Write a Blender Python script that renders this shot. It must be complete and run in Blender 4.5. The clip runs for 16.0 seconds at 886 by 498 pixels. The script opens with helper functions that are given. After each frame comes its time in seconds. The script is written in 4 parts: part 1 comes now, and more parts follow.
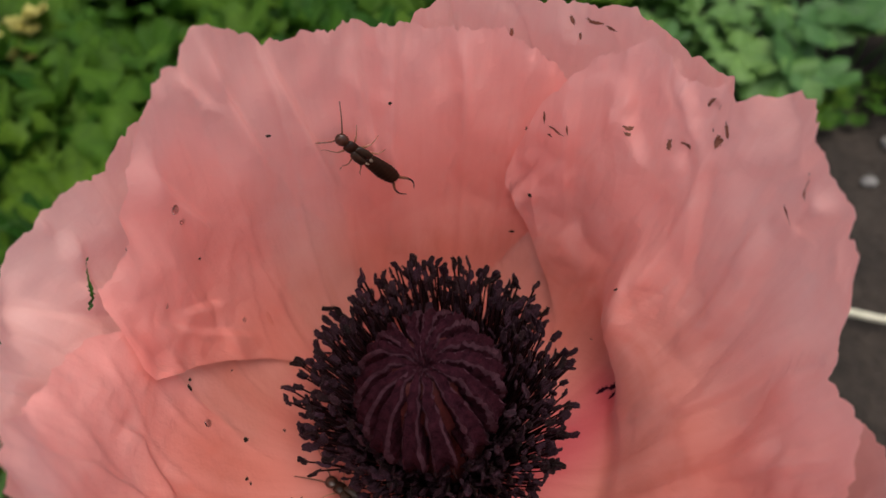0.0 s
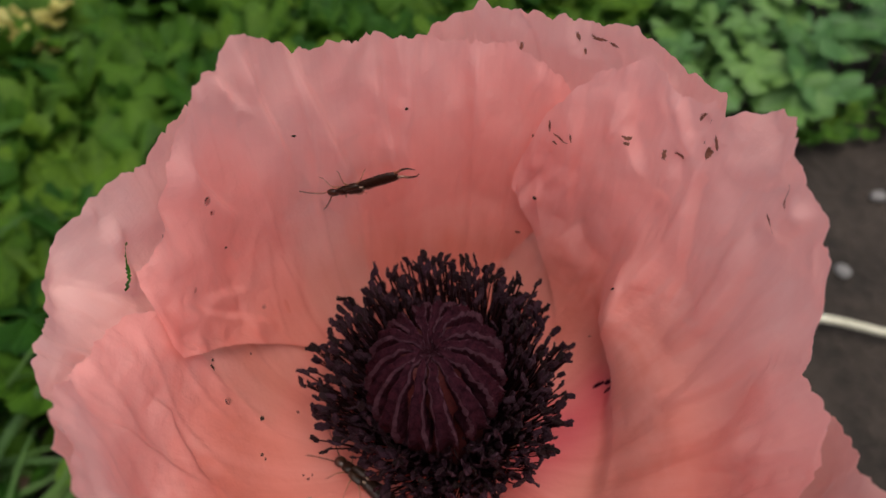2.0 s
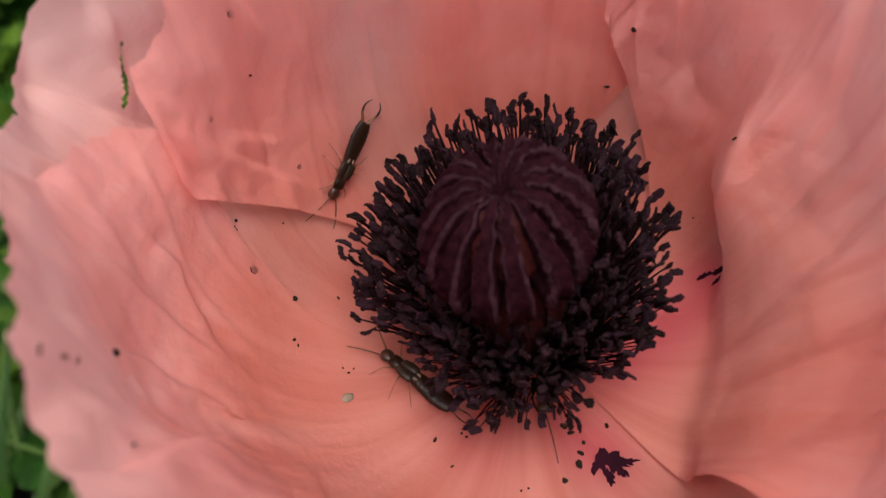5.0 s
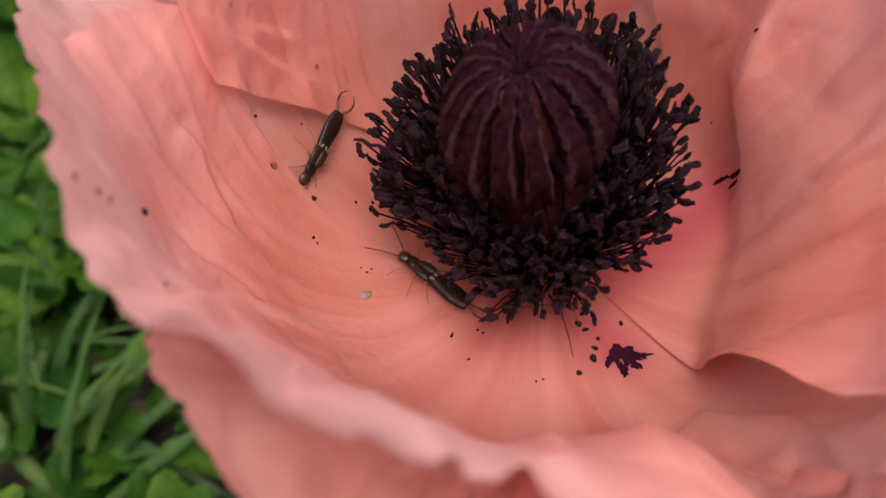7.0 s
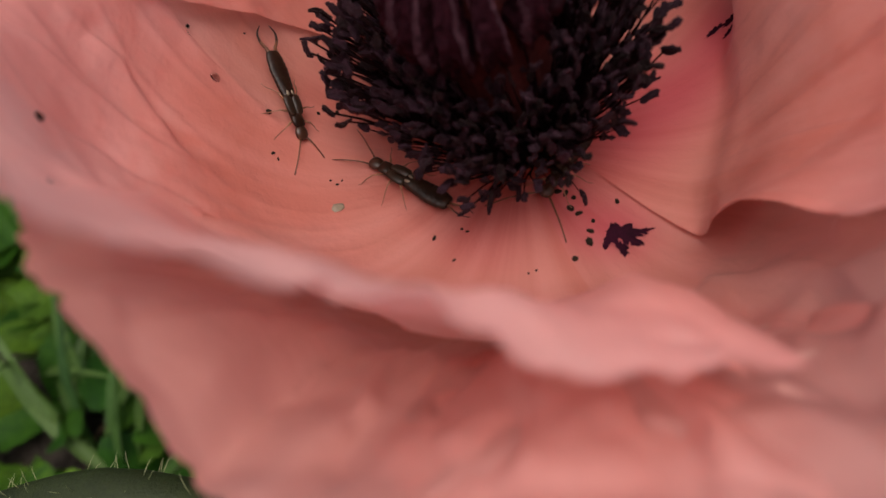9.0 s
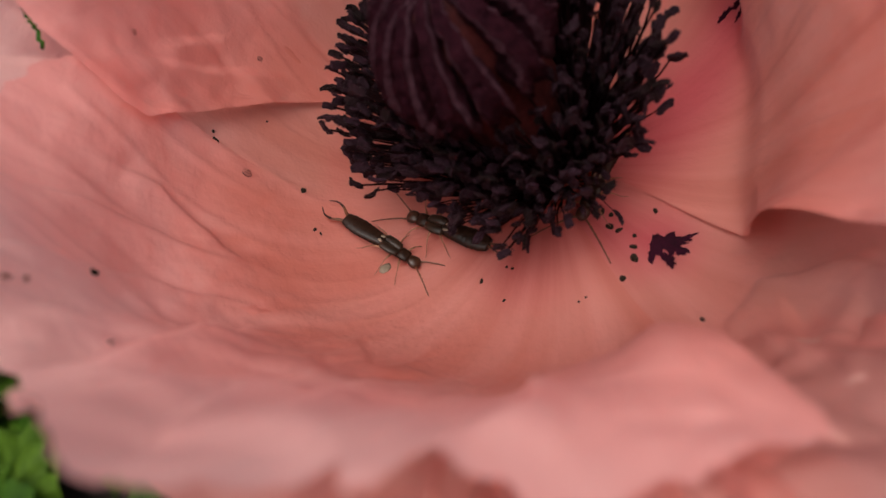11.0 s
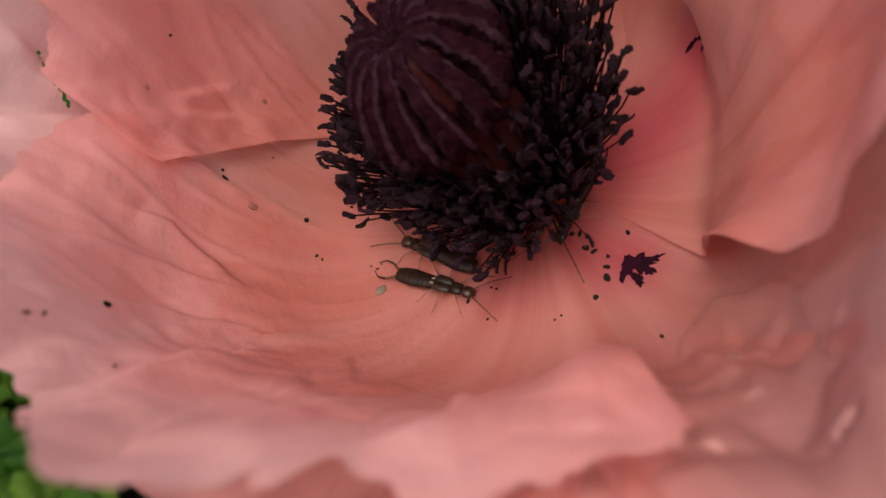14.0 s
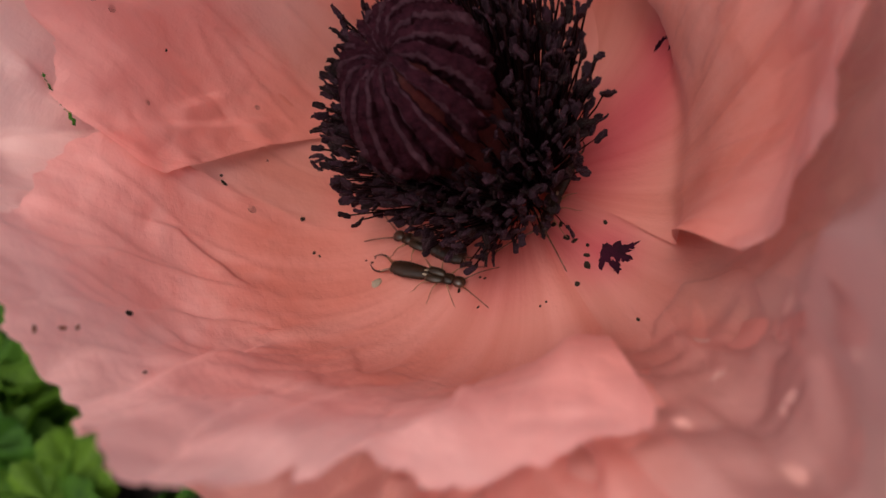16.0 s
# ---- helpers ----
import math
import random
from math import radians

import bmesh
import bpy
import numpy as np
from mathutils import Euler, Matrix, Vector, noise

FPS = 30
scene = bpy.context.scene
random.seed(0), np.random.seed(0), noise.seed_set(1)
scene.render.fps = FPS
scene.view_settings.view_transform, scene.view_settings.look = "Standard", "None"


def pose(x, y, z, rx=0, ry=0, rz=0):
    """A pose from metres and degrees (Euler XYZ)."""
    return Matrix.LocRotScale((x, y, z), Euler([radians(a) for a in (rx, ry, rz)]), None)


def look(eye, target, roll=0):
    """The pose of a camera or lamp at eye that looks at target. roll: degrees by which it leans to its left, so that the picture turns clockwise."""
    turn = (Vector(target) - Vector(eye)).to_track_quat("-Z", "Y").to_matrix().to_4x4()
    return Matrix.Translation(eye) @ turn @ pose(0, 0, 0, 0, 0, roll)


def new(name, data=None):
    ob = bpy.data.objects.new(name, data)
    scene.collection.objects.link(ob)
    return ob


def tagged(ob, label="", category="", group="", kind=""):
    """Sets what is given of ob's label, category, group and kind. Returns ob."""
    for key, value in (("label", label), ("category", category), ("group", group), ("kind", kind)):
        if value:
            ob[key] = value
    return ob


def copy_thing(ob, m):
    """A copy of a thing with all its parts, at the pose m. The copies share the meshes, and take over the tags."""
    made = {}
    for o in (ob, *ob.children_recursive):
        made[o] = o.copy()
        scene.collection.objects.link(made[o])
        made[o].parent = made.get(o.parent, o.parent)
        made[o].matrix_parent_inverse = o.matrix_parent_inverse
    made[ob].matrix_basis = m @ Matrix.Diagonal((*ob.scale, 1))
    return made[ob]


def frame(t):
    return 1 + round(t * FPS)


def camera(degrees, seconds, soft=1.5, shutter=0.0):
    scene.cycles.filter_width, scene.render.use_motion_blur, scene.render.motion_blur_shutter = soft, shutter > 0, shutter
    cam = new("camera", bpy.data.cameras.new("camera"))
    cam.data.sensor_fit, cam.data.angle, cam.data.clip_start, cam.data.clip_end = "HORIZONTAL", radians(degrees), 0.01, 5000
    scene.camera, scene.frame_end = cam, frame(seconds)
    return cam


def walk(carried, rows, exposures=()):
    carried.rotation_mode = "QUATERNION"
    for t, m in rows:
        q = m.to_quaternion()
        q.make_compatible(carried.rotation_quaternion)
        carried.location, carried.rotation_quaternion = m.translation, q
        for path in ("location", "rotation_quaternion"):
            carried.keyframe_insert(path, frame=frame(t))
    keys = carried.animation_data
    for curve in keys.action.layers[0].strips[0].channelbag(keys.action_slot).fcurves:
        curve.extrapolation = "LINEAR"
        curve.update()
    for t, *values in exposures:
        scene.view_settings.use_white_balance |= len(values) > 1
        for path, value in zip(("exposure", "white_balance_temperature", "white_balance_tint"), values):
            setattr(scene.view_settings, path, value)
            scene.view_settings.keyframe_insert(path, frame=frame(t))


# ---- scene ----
cam = camera(67.0, 16.0)
PATH = [
    (0, (0.0000, 0.0000, 0.4500), (-0.0000, 0.0616, 0.3712), -0.01),
    (0.5, (-0.0027, -0.0037, 0.4553), (-0.0042, 0.0586, 0.3771), -0.73),
    (1, (-0.0149, -0.0041, 0.4565), (-0.0138, 0.0589, 0.3788), 2.70),
    (1.5, (-0.0025, -0.0044, 0.4581), (-0.0037, 0.0575, 0.3796), 0.55),
    (2, (0.0003, -0.0063, 0.4563), (-0.0012, 0.0555, 0.3777), 0.66),
    (2.5, (-0.0022, -0.0110, 0.4508), (-0.0028, 0.0511, 0.3724), 1.15),
    (3, (-0.0010, -0.0069, 0.4396), (-0.0020, 0.0551, 0.3611), 1.19),
    (5.5, (-0.0022, -0.0089, 0.4219), (-0.0133, 0.0484, 0.3407), -5.93),
    (6, (-0.0003, -0.0113, 0.4218), (-0.0119, 0.0449, 0.3399), -6.50),
    (6.5, (-0.0017, -0.0170, 0.4206), (-0.0129, 0.0378, 0.3376), -6.57),
    (7, (-0.0026, -0.0183, 0.4163), (-0.0133, 0.0357, 0.3329), -5.91),
    (7.5, (0.0002, -0.0219, 0.4083), (-0.0098, 0.0314, 0.3243), -6.00),
    (8, (0.0027, -0.0237, 0.4037), (-0.0076, 0.0252, 0.3171), -8.30),
    (10.5, (0.0095, -0.0139, 0.4021), (-0.0159, 0.0344, 0.3183), -37.24),
    (11, (0.0122, -0.0136, 0.4074), (-0.0146, 0.0331, 0.3231), -40.41),
    (11.5, (0.0164, -0.0122, 0.4081), (-0.0098, 0.0309, 0.3218), -41.61),
    (12, (0.0195, -0.0084, 0.4063), (-0.0102, 0.0338, 0.3206), -44.89),
    (12.5, (0.0229, -0.0144, 0.4132), (-0.0088, 0.0327, 0.3309), -43.60),
    (13, (0.0212, -0.0123, 0.4159), (-0.0116, 0.0342, 0.3337), -44.97),
    (13.5, (0.0220, -0.0091, 0.4139), (-0.0112, 0.0370, 0.3316), -47.08),
    (14, (0.0251, -0.0164, 0.4117), (-0.0081, 0.0320, 0.3308), -45.48),
    (14.5, (0.0246, -0.0186, 0.4235), (-0.0087, 0.0297, 0.3426), -45.78),
    (15, (0.0275, -0.0199, 0.4260), (-0.0049, 0.0267, 0.3436), -46.85),
    (15.5, (0.0267, -0.0206, 0.4269), (-0.0056, 0.0250, 0.3440), -47.92),
    (16, (0.0272, -0.0164, 0.4205), (-0.0046, 0.0280, 0.3368), -48.62),
]
walk(cam, [(t, look(eye, target, roll)) for t, eye, target, roll in PATH], [(0, 0.7), (2, 0.66), (3, 0.64), (5.5, 0.84), (7, 0.92), (8, 0.64), (10.5, 0.47), (12, 0.47), (13, 0.5), (14.5, 0.5), (16, 0.55)])
cam.data.dof.use_dof, cam.data.dof.focus_distance, cam.data.dof.aperture_fstop = True, 0.118, 16.0

# ---- light: an overcast garden ----
SUN_UP, SUN_TURN = radians(81), radians(130)
world = bpy.data.worlds.new("overcast_sky")
scene.world = world
world.use_nodes = True
wn = world.node_tree
sky = wn.nodes.new("ShaderNodeTexSky")
sky.sky_type, sky.sun_disc, sky.sun_elevation, sky.sun_rotation = "NISHITA", False, SUN_UP, SUN_TURN
sky.air_density, sky.dust_density, sky.ozone_density = 0.7, 5.0, 0.3
grey = wn.nodes.new("ShaderNodeHueSaturation")
grey.inputs["Saturation"].default_value = 0.68
wn.links.new(sky.outputs["Color"], grey.inputs["Color"])
wn.links.new(grey.outputs["Color"], wn.nodes["Background"].inputs["Color"])
wn.nodes["Background"].inputs["Strength"].default_value = 0.125
sun_data = bpy.data.lights.new("sun", "SUN")
sun_data.energy, sun_data.angle, sun_data.color = 1.0, radians(50), (1.0, 0.97, 0.93)
sun = new("sun", sun_data)
sun.matrix_world = look((0, 0, 3), (math.sin(SUN_TURN) * -3 / math.tan(SUN_UP), math.cos(SUN_TURN) * -3 / math.tan(SUN_UP), 0))

MM = 0.001


# ---- materials ----
def material(name):
    m = bpy.data.materials.new(name)
    m.use_nodes = True
    return m, m.node_tree.nodes, m.node_tree.links, m.node_tree.nodes["Principled BSDF"]


def node(nodes, kind, **values):
    n = nodes.new(kind)
    for key, value in values.items():
        n.inputs[key.replace("_", " ")].default_value = value
    return n


def ramp(nodes, links, fac, stops):
    r = nodes.new("ShaderNodeValToRGB")
    while len(r.color_ramp.elements) < len(stops):
        r.color_ramp.elements.new(0.5)
    for e, (at, col) in zip(r.color_ramp.elements, stops):
        e.position, e.color = at, (*col, 1)
    links.new(fac, r.inputs["Fac"])
    return r.outputs["Color"]


def mix(nodes, links, fac, a, b, how="MIX"):
    n = nodes.new("ShaderNodeMix")
    n.data_type, n.blend_type = "RGBA", how
    for socket, value in ((n.inputs["Factor"], fac), (n.inputs["A"], a), (n.inputs["B"], b)):
        if isinstance(value, (int, float)):
            socket.default_value = value
        elif isinstance(value, tuple):
            socket.default_value = (*value, 1)
        else:
            links.new(value, socket)
    return n.outputs["Result"]


def bump(nodes, links, height, strength, distance, bsdf):
    b = node(nodes, "ShaderNodeBump", Strength=strength, Distance=distance)
    links.new(height, b.inputs["Height"])
    for s in bsdf if isinstance(bsdf, list) else [bsdf]:
        links.new(b.outputs["Normal"], s.inputs["Normal"])
    return b


def petal_material(name, pale, fade, glow=0.45, dull=0.0, thin=0.42, dull_from=0.35):
    """Thin salmon petal: veins run along v (outward), light passes through."""
    m, nodes, links, bsdf = material(name)
    uv = nodes.new("ShaderNodeUVMap")
    split = nodes.new("ShaderNodeSeparateXYZ")
    links.new(uv.outputs["UV"], split.inputs["Vector"])
    stretch = nodes.new("ShaderNodeMapping")
    stretch.inputs["Scale"].default_value = (1.0, 0.09, 1.0)
    links.new(uv.outputs["UV"], stretch.inputs["Vector"])
    veins = node(nodes, "ShaderNodeTexNoise", Scale=90.0, Detail=4.0, Roughness=0.6)
    links.new(stretch.outputs["Vector"], veins.inputs["Vector"])
    streaks = node(nodes, "ShaderNodeTexNoise", Scale=14.0, Detail=3.0, Roughness=0.55)
    links.new(stretch.outputs["Vector"], streaks.inputs["Vector"])
    blots = node(nodes, "ShaderNodeTexNoise", Scale=4.5, Detail=4.0, Roughness=0.6, Distortion=0.6)
    links.new(uv.outputs["UV"], blots.inputs["Vector"])
    # Foot darker by itself and deepened further, cup shade put into the colour.
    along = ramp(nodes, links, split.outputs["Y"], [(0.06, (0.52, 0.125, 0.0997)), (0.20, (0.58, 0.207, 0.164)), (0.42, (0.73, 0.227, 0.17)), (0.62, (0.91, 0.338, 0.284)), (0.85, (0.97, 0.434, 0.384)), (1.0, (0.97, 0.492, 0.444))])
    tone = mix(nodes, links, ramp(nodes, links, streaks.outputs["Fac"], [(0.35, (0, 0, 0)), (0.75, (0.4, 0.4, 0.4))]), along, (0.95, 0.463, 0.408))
    faded = ramp(nodes, links, blots.outputs["Fac"], [(0.42, (0, 0, 0)), (0.72, (pale, pale, pale))])
    # Pale blots end before the inner part: its shade is in the colour too.
    faded = mix(nodes, links, ramp(nodes, links, split.outputs["Y"], [(0.30, (0, 0, 0)), (0.60, (1, 1, 1))]), (0, 0, 0), faded)
    tone = mix(nodes, links, faded, mix(nodes, links, ramp(nodes, links, split.outputs["Y"], [(0.45, (0, 0, 0)), (0.72, (fade, fade, fade))]), tone, (0.88, 0.511, 0.468)), (0.95, 0.54, 0.488))
    tone = mix(nodes, links, ramp(nodes, links, veins.outputs["Fac"], [(0.3, (0.09, 0.09, 0.09)), (0.6, (0, 0, 0))]), tone, (0.70, 0.193, 0.15))
    # Dulls the tone towards a darker brownish pink, more strongly further out.
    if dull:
        dulled = ramp(nodes, links, blots.outputs["Fac"], [(0.3, (dull, dull, dull)), (0.7, (dull * 0.6, dull * 0.6, dull * 0.6))])
        tone = mix(nodes, links, mix(nodes, links, ramp(nodes, links, split.outputs["Y"], [(dull_from, (0, 0, 0)), (dull_from + 0.27, (1, 1, 1))]), (0.12, 0.12, 0.12), dulled), tone, (0.40, 0.215, 0.19))
    blush = nodes.new("ShaderNodeAttribute")
    blush.attribute_name = "blush"
    tone = mix(nodes, links, blush.outputs["Fac"], tone, (0.50, 0.0434, 0.0848))
    bruise = nodes.new("ShaderNodeAttribute")
    bruise.attribute_name = "bruise"
    tone = mix(nodes, links, bruise.outputs["Fac"], tone, (0.40, 0.17, 0.17))
    links.new(tone, bsdf.inputs["Base Color"])
    bsdf.inputs["Roughness"].default_value = 0.45
    bsdf.inputs["Specular IOR Level"].default_value = 0.3
    bsdf.inputs["Sheen Weight"].default_value = 0.02
    through_light = nodes.new("ShaderNodeBsdfTranslucent")
    links.new(mix(nodes, links, glow, tone, (0.95, 0.405, 0.349)), through_light.inputs["Color"])
    both = nodes.new("ShaderNodeMixShader")
    both.inputs["Fac"].default_value = thin
    links.new(bsdf.outputs[0], both.inputs[1])
    links.new(through_light.outputs[0], both.inputs[2])
    links.new(both.outputs[0], nodes["Material Output"].inputs["Surface"])
    crumple = node(nodes, "ShaderNodeTexNoise", Scale=22.0, Detail=5.0, Roughness=0.6)
    links.new(uv.outputs["UV"], crumple.inputs["Vector"])
    b1 = bump(nodes, links, crumple.outputs["Fac"], 0.32, 0.0014, [])
    b2 = bump(nodes, links, veins.outputs["Fac"], 0.22, 0.00035, [bsdf, through_light])
    links.new(b1.outputs["Normal"], b2.inputs["Normal"])
    return m


def plain_material(name, dark, light, scale, rough, bumpy=0.2, depth=0.0002, spec=0.5, sheen=0.0, translucent=0.0, random_tone=0.0):
    """Two tones broken up by noise at two scales, with fine relief."""
    m, nodes, links, bsdf = material(name)
    co = nodes.new("ShaderNodeTexCoord")
    big = node(nodes, "ShaderNodeTexNoise", Scale=scale, Detail=5.0, Roughness=0.6)
    fine = node(nodes, "ShaderNodeTexNoise", Scale=scale * 7, Detail=3.0, Roughness=0.6)
    for n in (big, fine):
        links.new(co.outputs["Object"], n.inputs["Vector"])
    tone = ramp(nodes, links, big.outputs["Fac"], [(0.3, dark), (0.7, light)])
    tone = mix(nodes, links, 0.35, tone, ramp(nodes, links, fine.outputs["Fac"], [(0.35, dark), (0.65, light)]))
    if random_tone:
        info = nodes.new("ShaderNodeObjectInfo")
        hsv = nodes.new("ShaderNodeHueSaturation")
        spread = nodes.new("ShaderNodeMapRange")
        spread.inputs["To Min"].default_value, spread.inputs["To Max"].default_value = 1 - random_tone, 1 + random_tone
        links.new(info.outputs["Random"], spread.inputs["Value"])
        links.new(spread.outputs["Result"], hsv.inputs["Value"])
        hue = nodes.new("ShaderNodeMapRange")
        hue.inputs["To Min"].default_value, hue.inputs["To Max"].default_value = 0.5 + 0.06 * random_tone, 0.5 - 0.06 * random_tone
        links.new(info.outputs["Random"], hue.inputs["Value"])
        links.new(hue.outputs["Result"], hsv.inputs["Hue"])
        links.new(tone, hsv.inputs["Color"])
        tone = hsv.outputs["Color"]
    links.new(tone, bsdf.inputs["Base Color"])
    bsdf.inputs["Roughness"].default_value = rough
    bsdf.inputs["Specular IOR Level"].default_value = spec
    bsdf.inputs["Sheen Weight"].default_value = sheen
    targets = [bsdf]
    if translucent:
        tr = nodes.new("ShaderNodeBsdfTranslucent")
        links.new(tone, tr.inputs["Color"])
        both = nodes.new("ShaderNodeMixShader")
        both.inputs["Fac"].default_value = translucent
        links.new(bsdf.outputs[0], both.inputs[1])
        links.new(tr.outputs[0], both.inputs[2])
        links.new(both.outputs[0], nodes["Material Output"].inputs["Surface"])
        targets.append(tr)
    bump(nodes, links, fine.outputs["Fac"], bumpy, depth, targets)
    return m


PETAL = petal_material("salmon_petal", 0.5, 0.15)
PETAL_LIGHT = petal_material("light_salmon_petal", 0.9, 0.4, 0.3, thin=0.38)
PETAL_PALE = petal_material("faded_salmon_petal", 0.7, 0.6, 0.3)
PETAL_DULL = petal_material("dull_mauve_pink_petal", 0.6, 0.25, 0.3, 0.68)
PETAL_UNDER = petal_material("salmon_petal_with_dull_rim", 0.4, 0.15, 0.3, 0.62, dull_from=0.56)
PETAL_GREY = petal_material("greyish_pink_petal", 0.5, 0.95, 0.1)
BLOTCH = plain_material("purple_blotch", (0.006, 0.001, 0.003), (0.035, 0.003, 0.013), 400, 0.8, 0.3, 0.0001, 0.1)
FOOT = plain_material("magenta_petal_foot", (0.35, 0.05, 0.05), (0.6, 0.16, 0.11), 150, 0.6, 0.3, 0.0002, 0.2)
BLISTER = plain_material("pale_blister", (0.62, 0.29, 0.24), (0.80, 0.42, 0.36), 200, 0.4, 0.4, 0.0004, 0.5)
SCAR = plain_material("brown_scar", (0.10, 0.034, 0.018), (0.30, 0.12, 0.07), 600, 0.8)
CAPSULE = plain_material("maroon_capsule", (0.026, 0.0045, 0.005), (0.085, 0.017, 0.016), 220, 0.6, 0.4, 0.0003, 0.12)
VELVET_EDGE = plain_material("pale_purple_fuzz", (0.036, 0.012, 0.017), (0.115, 0.05, 0.068), 1000, 0.95, 1.0, 0.0007, 0.03, 0.0)
VELVET = plain_material("purple_velvet", (0.006, 0.0012, 0.003), (0.060, 0.015, 0.024), 800, 0.95, 1.0, 0.0007, 0.03, 0.0)
FILAMENT = plain_material("dark_filament", (0.0015, 0.0005, 0.0008), (0.012, 0.0016, 0.0022), 300, 0.7, 0.2, 0.0001, 0.06)
ANTHER = plain_material("anther", (0.0012, 0.0004, 0.0006), (0.034, 0.0125, 0.0175), 1300, 0.5, 0.8, 0.0004, 0.14, 0.0, random_tone=0.6)
CRUMB = plain_material("crumb", (0.008, 0.005, 0.003), (0.035, 0.024, 0.014), 900, 0.8, 0.8, 0.0003, 0.15)
SHELL = plain_material("earwig_shell", (0.006, 0.0035, 0.0025), (0.030, 0.012, 0.006), 500, 0.36, 0.35, 0.0001, 0.22)
WING = plain_material("earwig_wing_case", (0.014, 0.008, 0.005), (0.034, 0.018, 0.010), 400, 0.4, 0.35, 0.0001, 0.3)
PALE = plain_material("pale_wing_tip", (0.16, 0.12, 0.08), (0.30, 0.23, 0.16), 600, 0.5)
AMBER = plain_material("amber_chitin", (0.07, 0.022, 0.008), (0.2, 0.075, 0.028), 700, 0.35, 0.3, 0.0001, 0.6)
HEAD = plain_material("dark_head", (0.02, 0.008, 0.004), (0.06, 0.022, 0.010), 700, 0.35, 0.3, 0.0001, 0.5)
LEG = plain_material("tan_leg", (0.22, 0.09, 0.045), (0.38, 0.17, 0.09), 700, 0.45)
LEAF = plain_material("green_leaf", (0.011, 0.038, 0.004), (0.058, 0.135, 0.010), 60, 0.6, 0.6, 0.0015, 0.12, 0.0, 0.25, 0.4)
LOBED = plain_material("bluish_green_leaf", (0.035, 0.10, 0.018), (0.10, 0.21, 0.045), 50, 0.55, 0.5, 0.001, 0.35, 0.0, 0.25, 0.3)
BLADE = plain_material("grass_blade", (0.032, 0.072, 0.012), (0.08, 0.15, 0.035), 60, 0.5, 0.3, 0.0005, 0.25, 0.0, 0.3, 0.35)
STEM = plain_material("hairy_green_stem", (0.010, 0.015, 0.002), (0.026, 0.036, 0.006), 250, 0.6, 0.6, 0.0004, 0.3)
HAIR = plain_material("pale_hair", (0.22, 0.22, 0.10), (0.36, 0.36, 0.18), 400, 0.5)
SOIL = plain_material("dark_soil", (0.010, 0.008, 0.006), (0.045, 0.034, 0.026), 14, 0.9, 1.0, 0.01, 0.2)
BARK = plain_material("tan_wood", (0.18, 0.12, 0.075), (0.30, 0.21, 0.14), 40, 0.75, 0.5, 0.001)
STRAW = plain_material("pale_straw", (0.42, 0.40, 0.28), (0.62, 0.58, 0.44), 80, 0.6)
YELLOW = plain_material("yellowing_leaf", (0.30, 0.26, 0.05), (0.45, 0.40, 0.12), 60, 0.5, 0.5, 0.001, 0.4, 0.0, 0.25)
DEAD = plain_material("dead_leaf", (0.07, 0.04, 0.022), (0.17, 0.10, 0.06), 60, 0.8, 0.5, 0.001)
STONE = plain_material("grey_stone", (0.16, 0.15, 0.14), (0.3, 0.28, 0.26), 30, 0.85, 0.6, 0.004)


def water_material():
    m, nodes, links, bsdf = material("water_drop")
    bsdf.inputs["Transmission Weight"].default_value = 1.0
    bsdf.inputs["Roughness"].default_value = 0.02
    bsdf.inputs["IOR"].default_value = 1.33
    return m


WATER = water_material()


# ---- helpers for meshes (millimetres in, metres out) ----
def mesh_from(name, verts, faces, mat, smooth=True, uvs=None):
    me = bpy.data.meshes.new(name)
    me.from_pydata([tuple(c * MM for c in v) for v in verts], [], faces)
    me.materials.append(mat)
    if uvs is not None:
        layer = me.uv_layers.new(name="UVMap")
        index = np.empty(len(me.loops), dtype=np.int32)
        me.loops.foreach_get("vertex_index", index)
        layer.data.foreach_set("uv", np.asarray(uvs, dtype=np.float32)[index].ravel())
    me.polygons.foreach_set("use_smooth", [smooth] * len(me.polygons))
    me.update()
    return me


def part(name, me, parent, label="", m=None):
    ob = new(name, me)
    ob.parent = parent
    if m is not None:
        ob.matrix_basis = m
    return tagged(ob, label=label)


def tube(points, radii, sides=6, flat=1.0):
    """Rings round a line of points; closed at both ends."""
    verts, faces, up = [], [], Vector((0, 0, 1))
    pts = [Vector(p) for p in points]
    for i, p in enumerate(pts):
        d = (pts[min(i + 1, len(pts) - 1)] - pts[max(i - 1, 0)]).normalized()
        side = d.cross(up if abs(d.z) < 0.95 else Vector((1, 0, 0))).normalized()
        top = side.cross(d)
        for k in range(sides):
            a = 2 * math.pi * k / sides
            verts.append(p + side * (radii[i] * math.cos(a)) + top * (radii[i] * flat * math.sin(a)))
    for i in range(len(pts) - 1):
        for k in range(sides):
            a, b = i * sides + k, i * sides + (k + 1) % sides
            faces.append((a, b, b + sides, a + sides))
    faces.append(tuple(reversed(range(sides))))
    faces.append(tuple(range((len(pts) - 1) * sides, len(pts) * sides)))
    return verts, faces


def join(*pieces):
    verts, faces = [], []
    for v, f in pieces:
        n = len(verts)
        verts += [tuple(p) for p in v]
        faces += [tuple(i + n for i in face) for face in f]
    return verts, faces


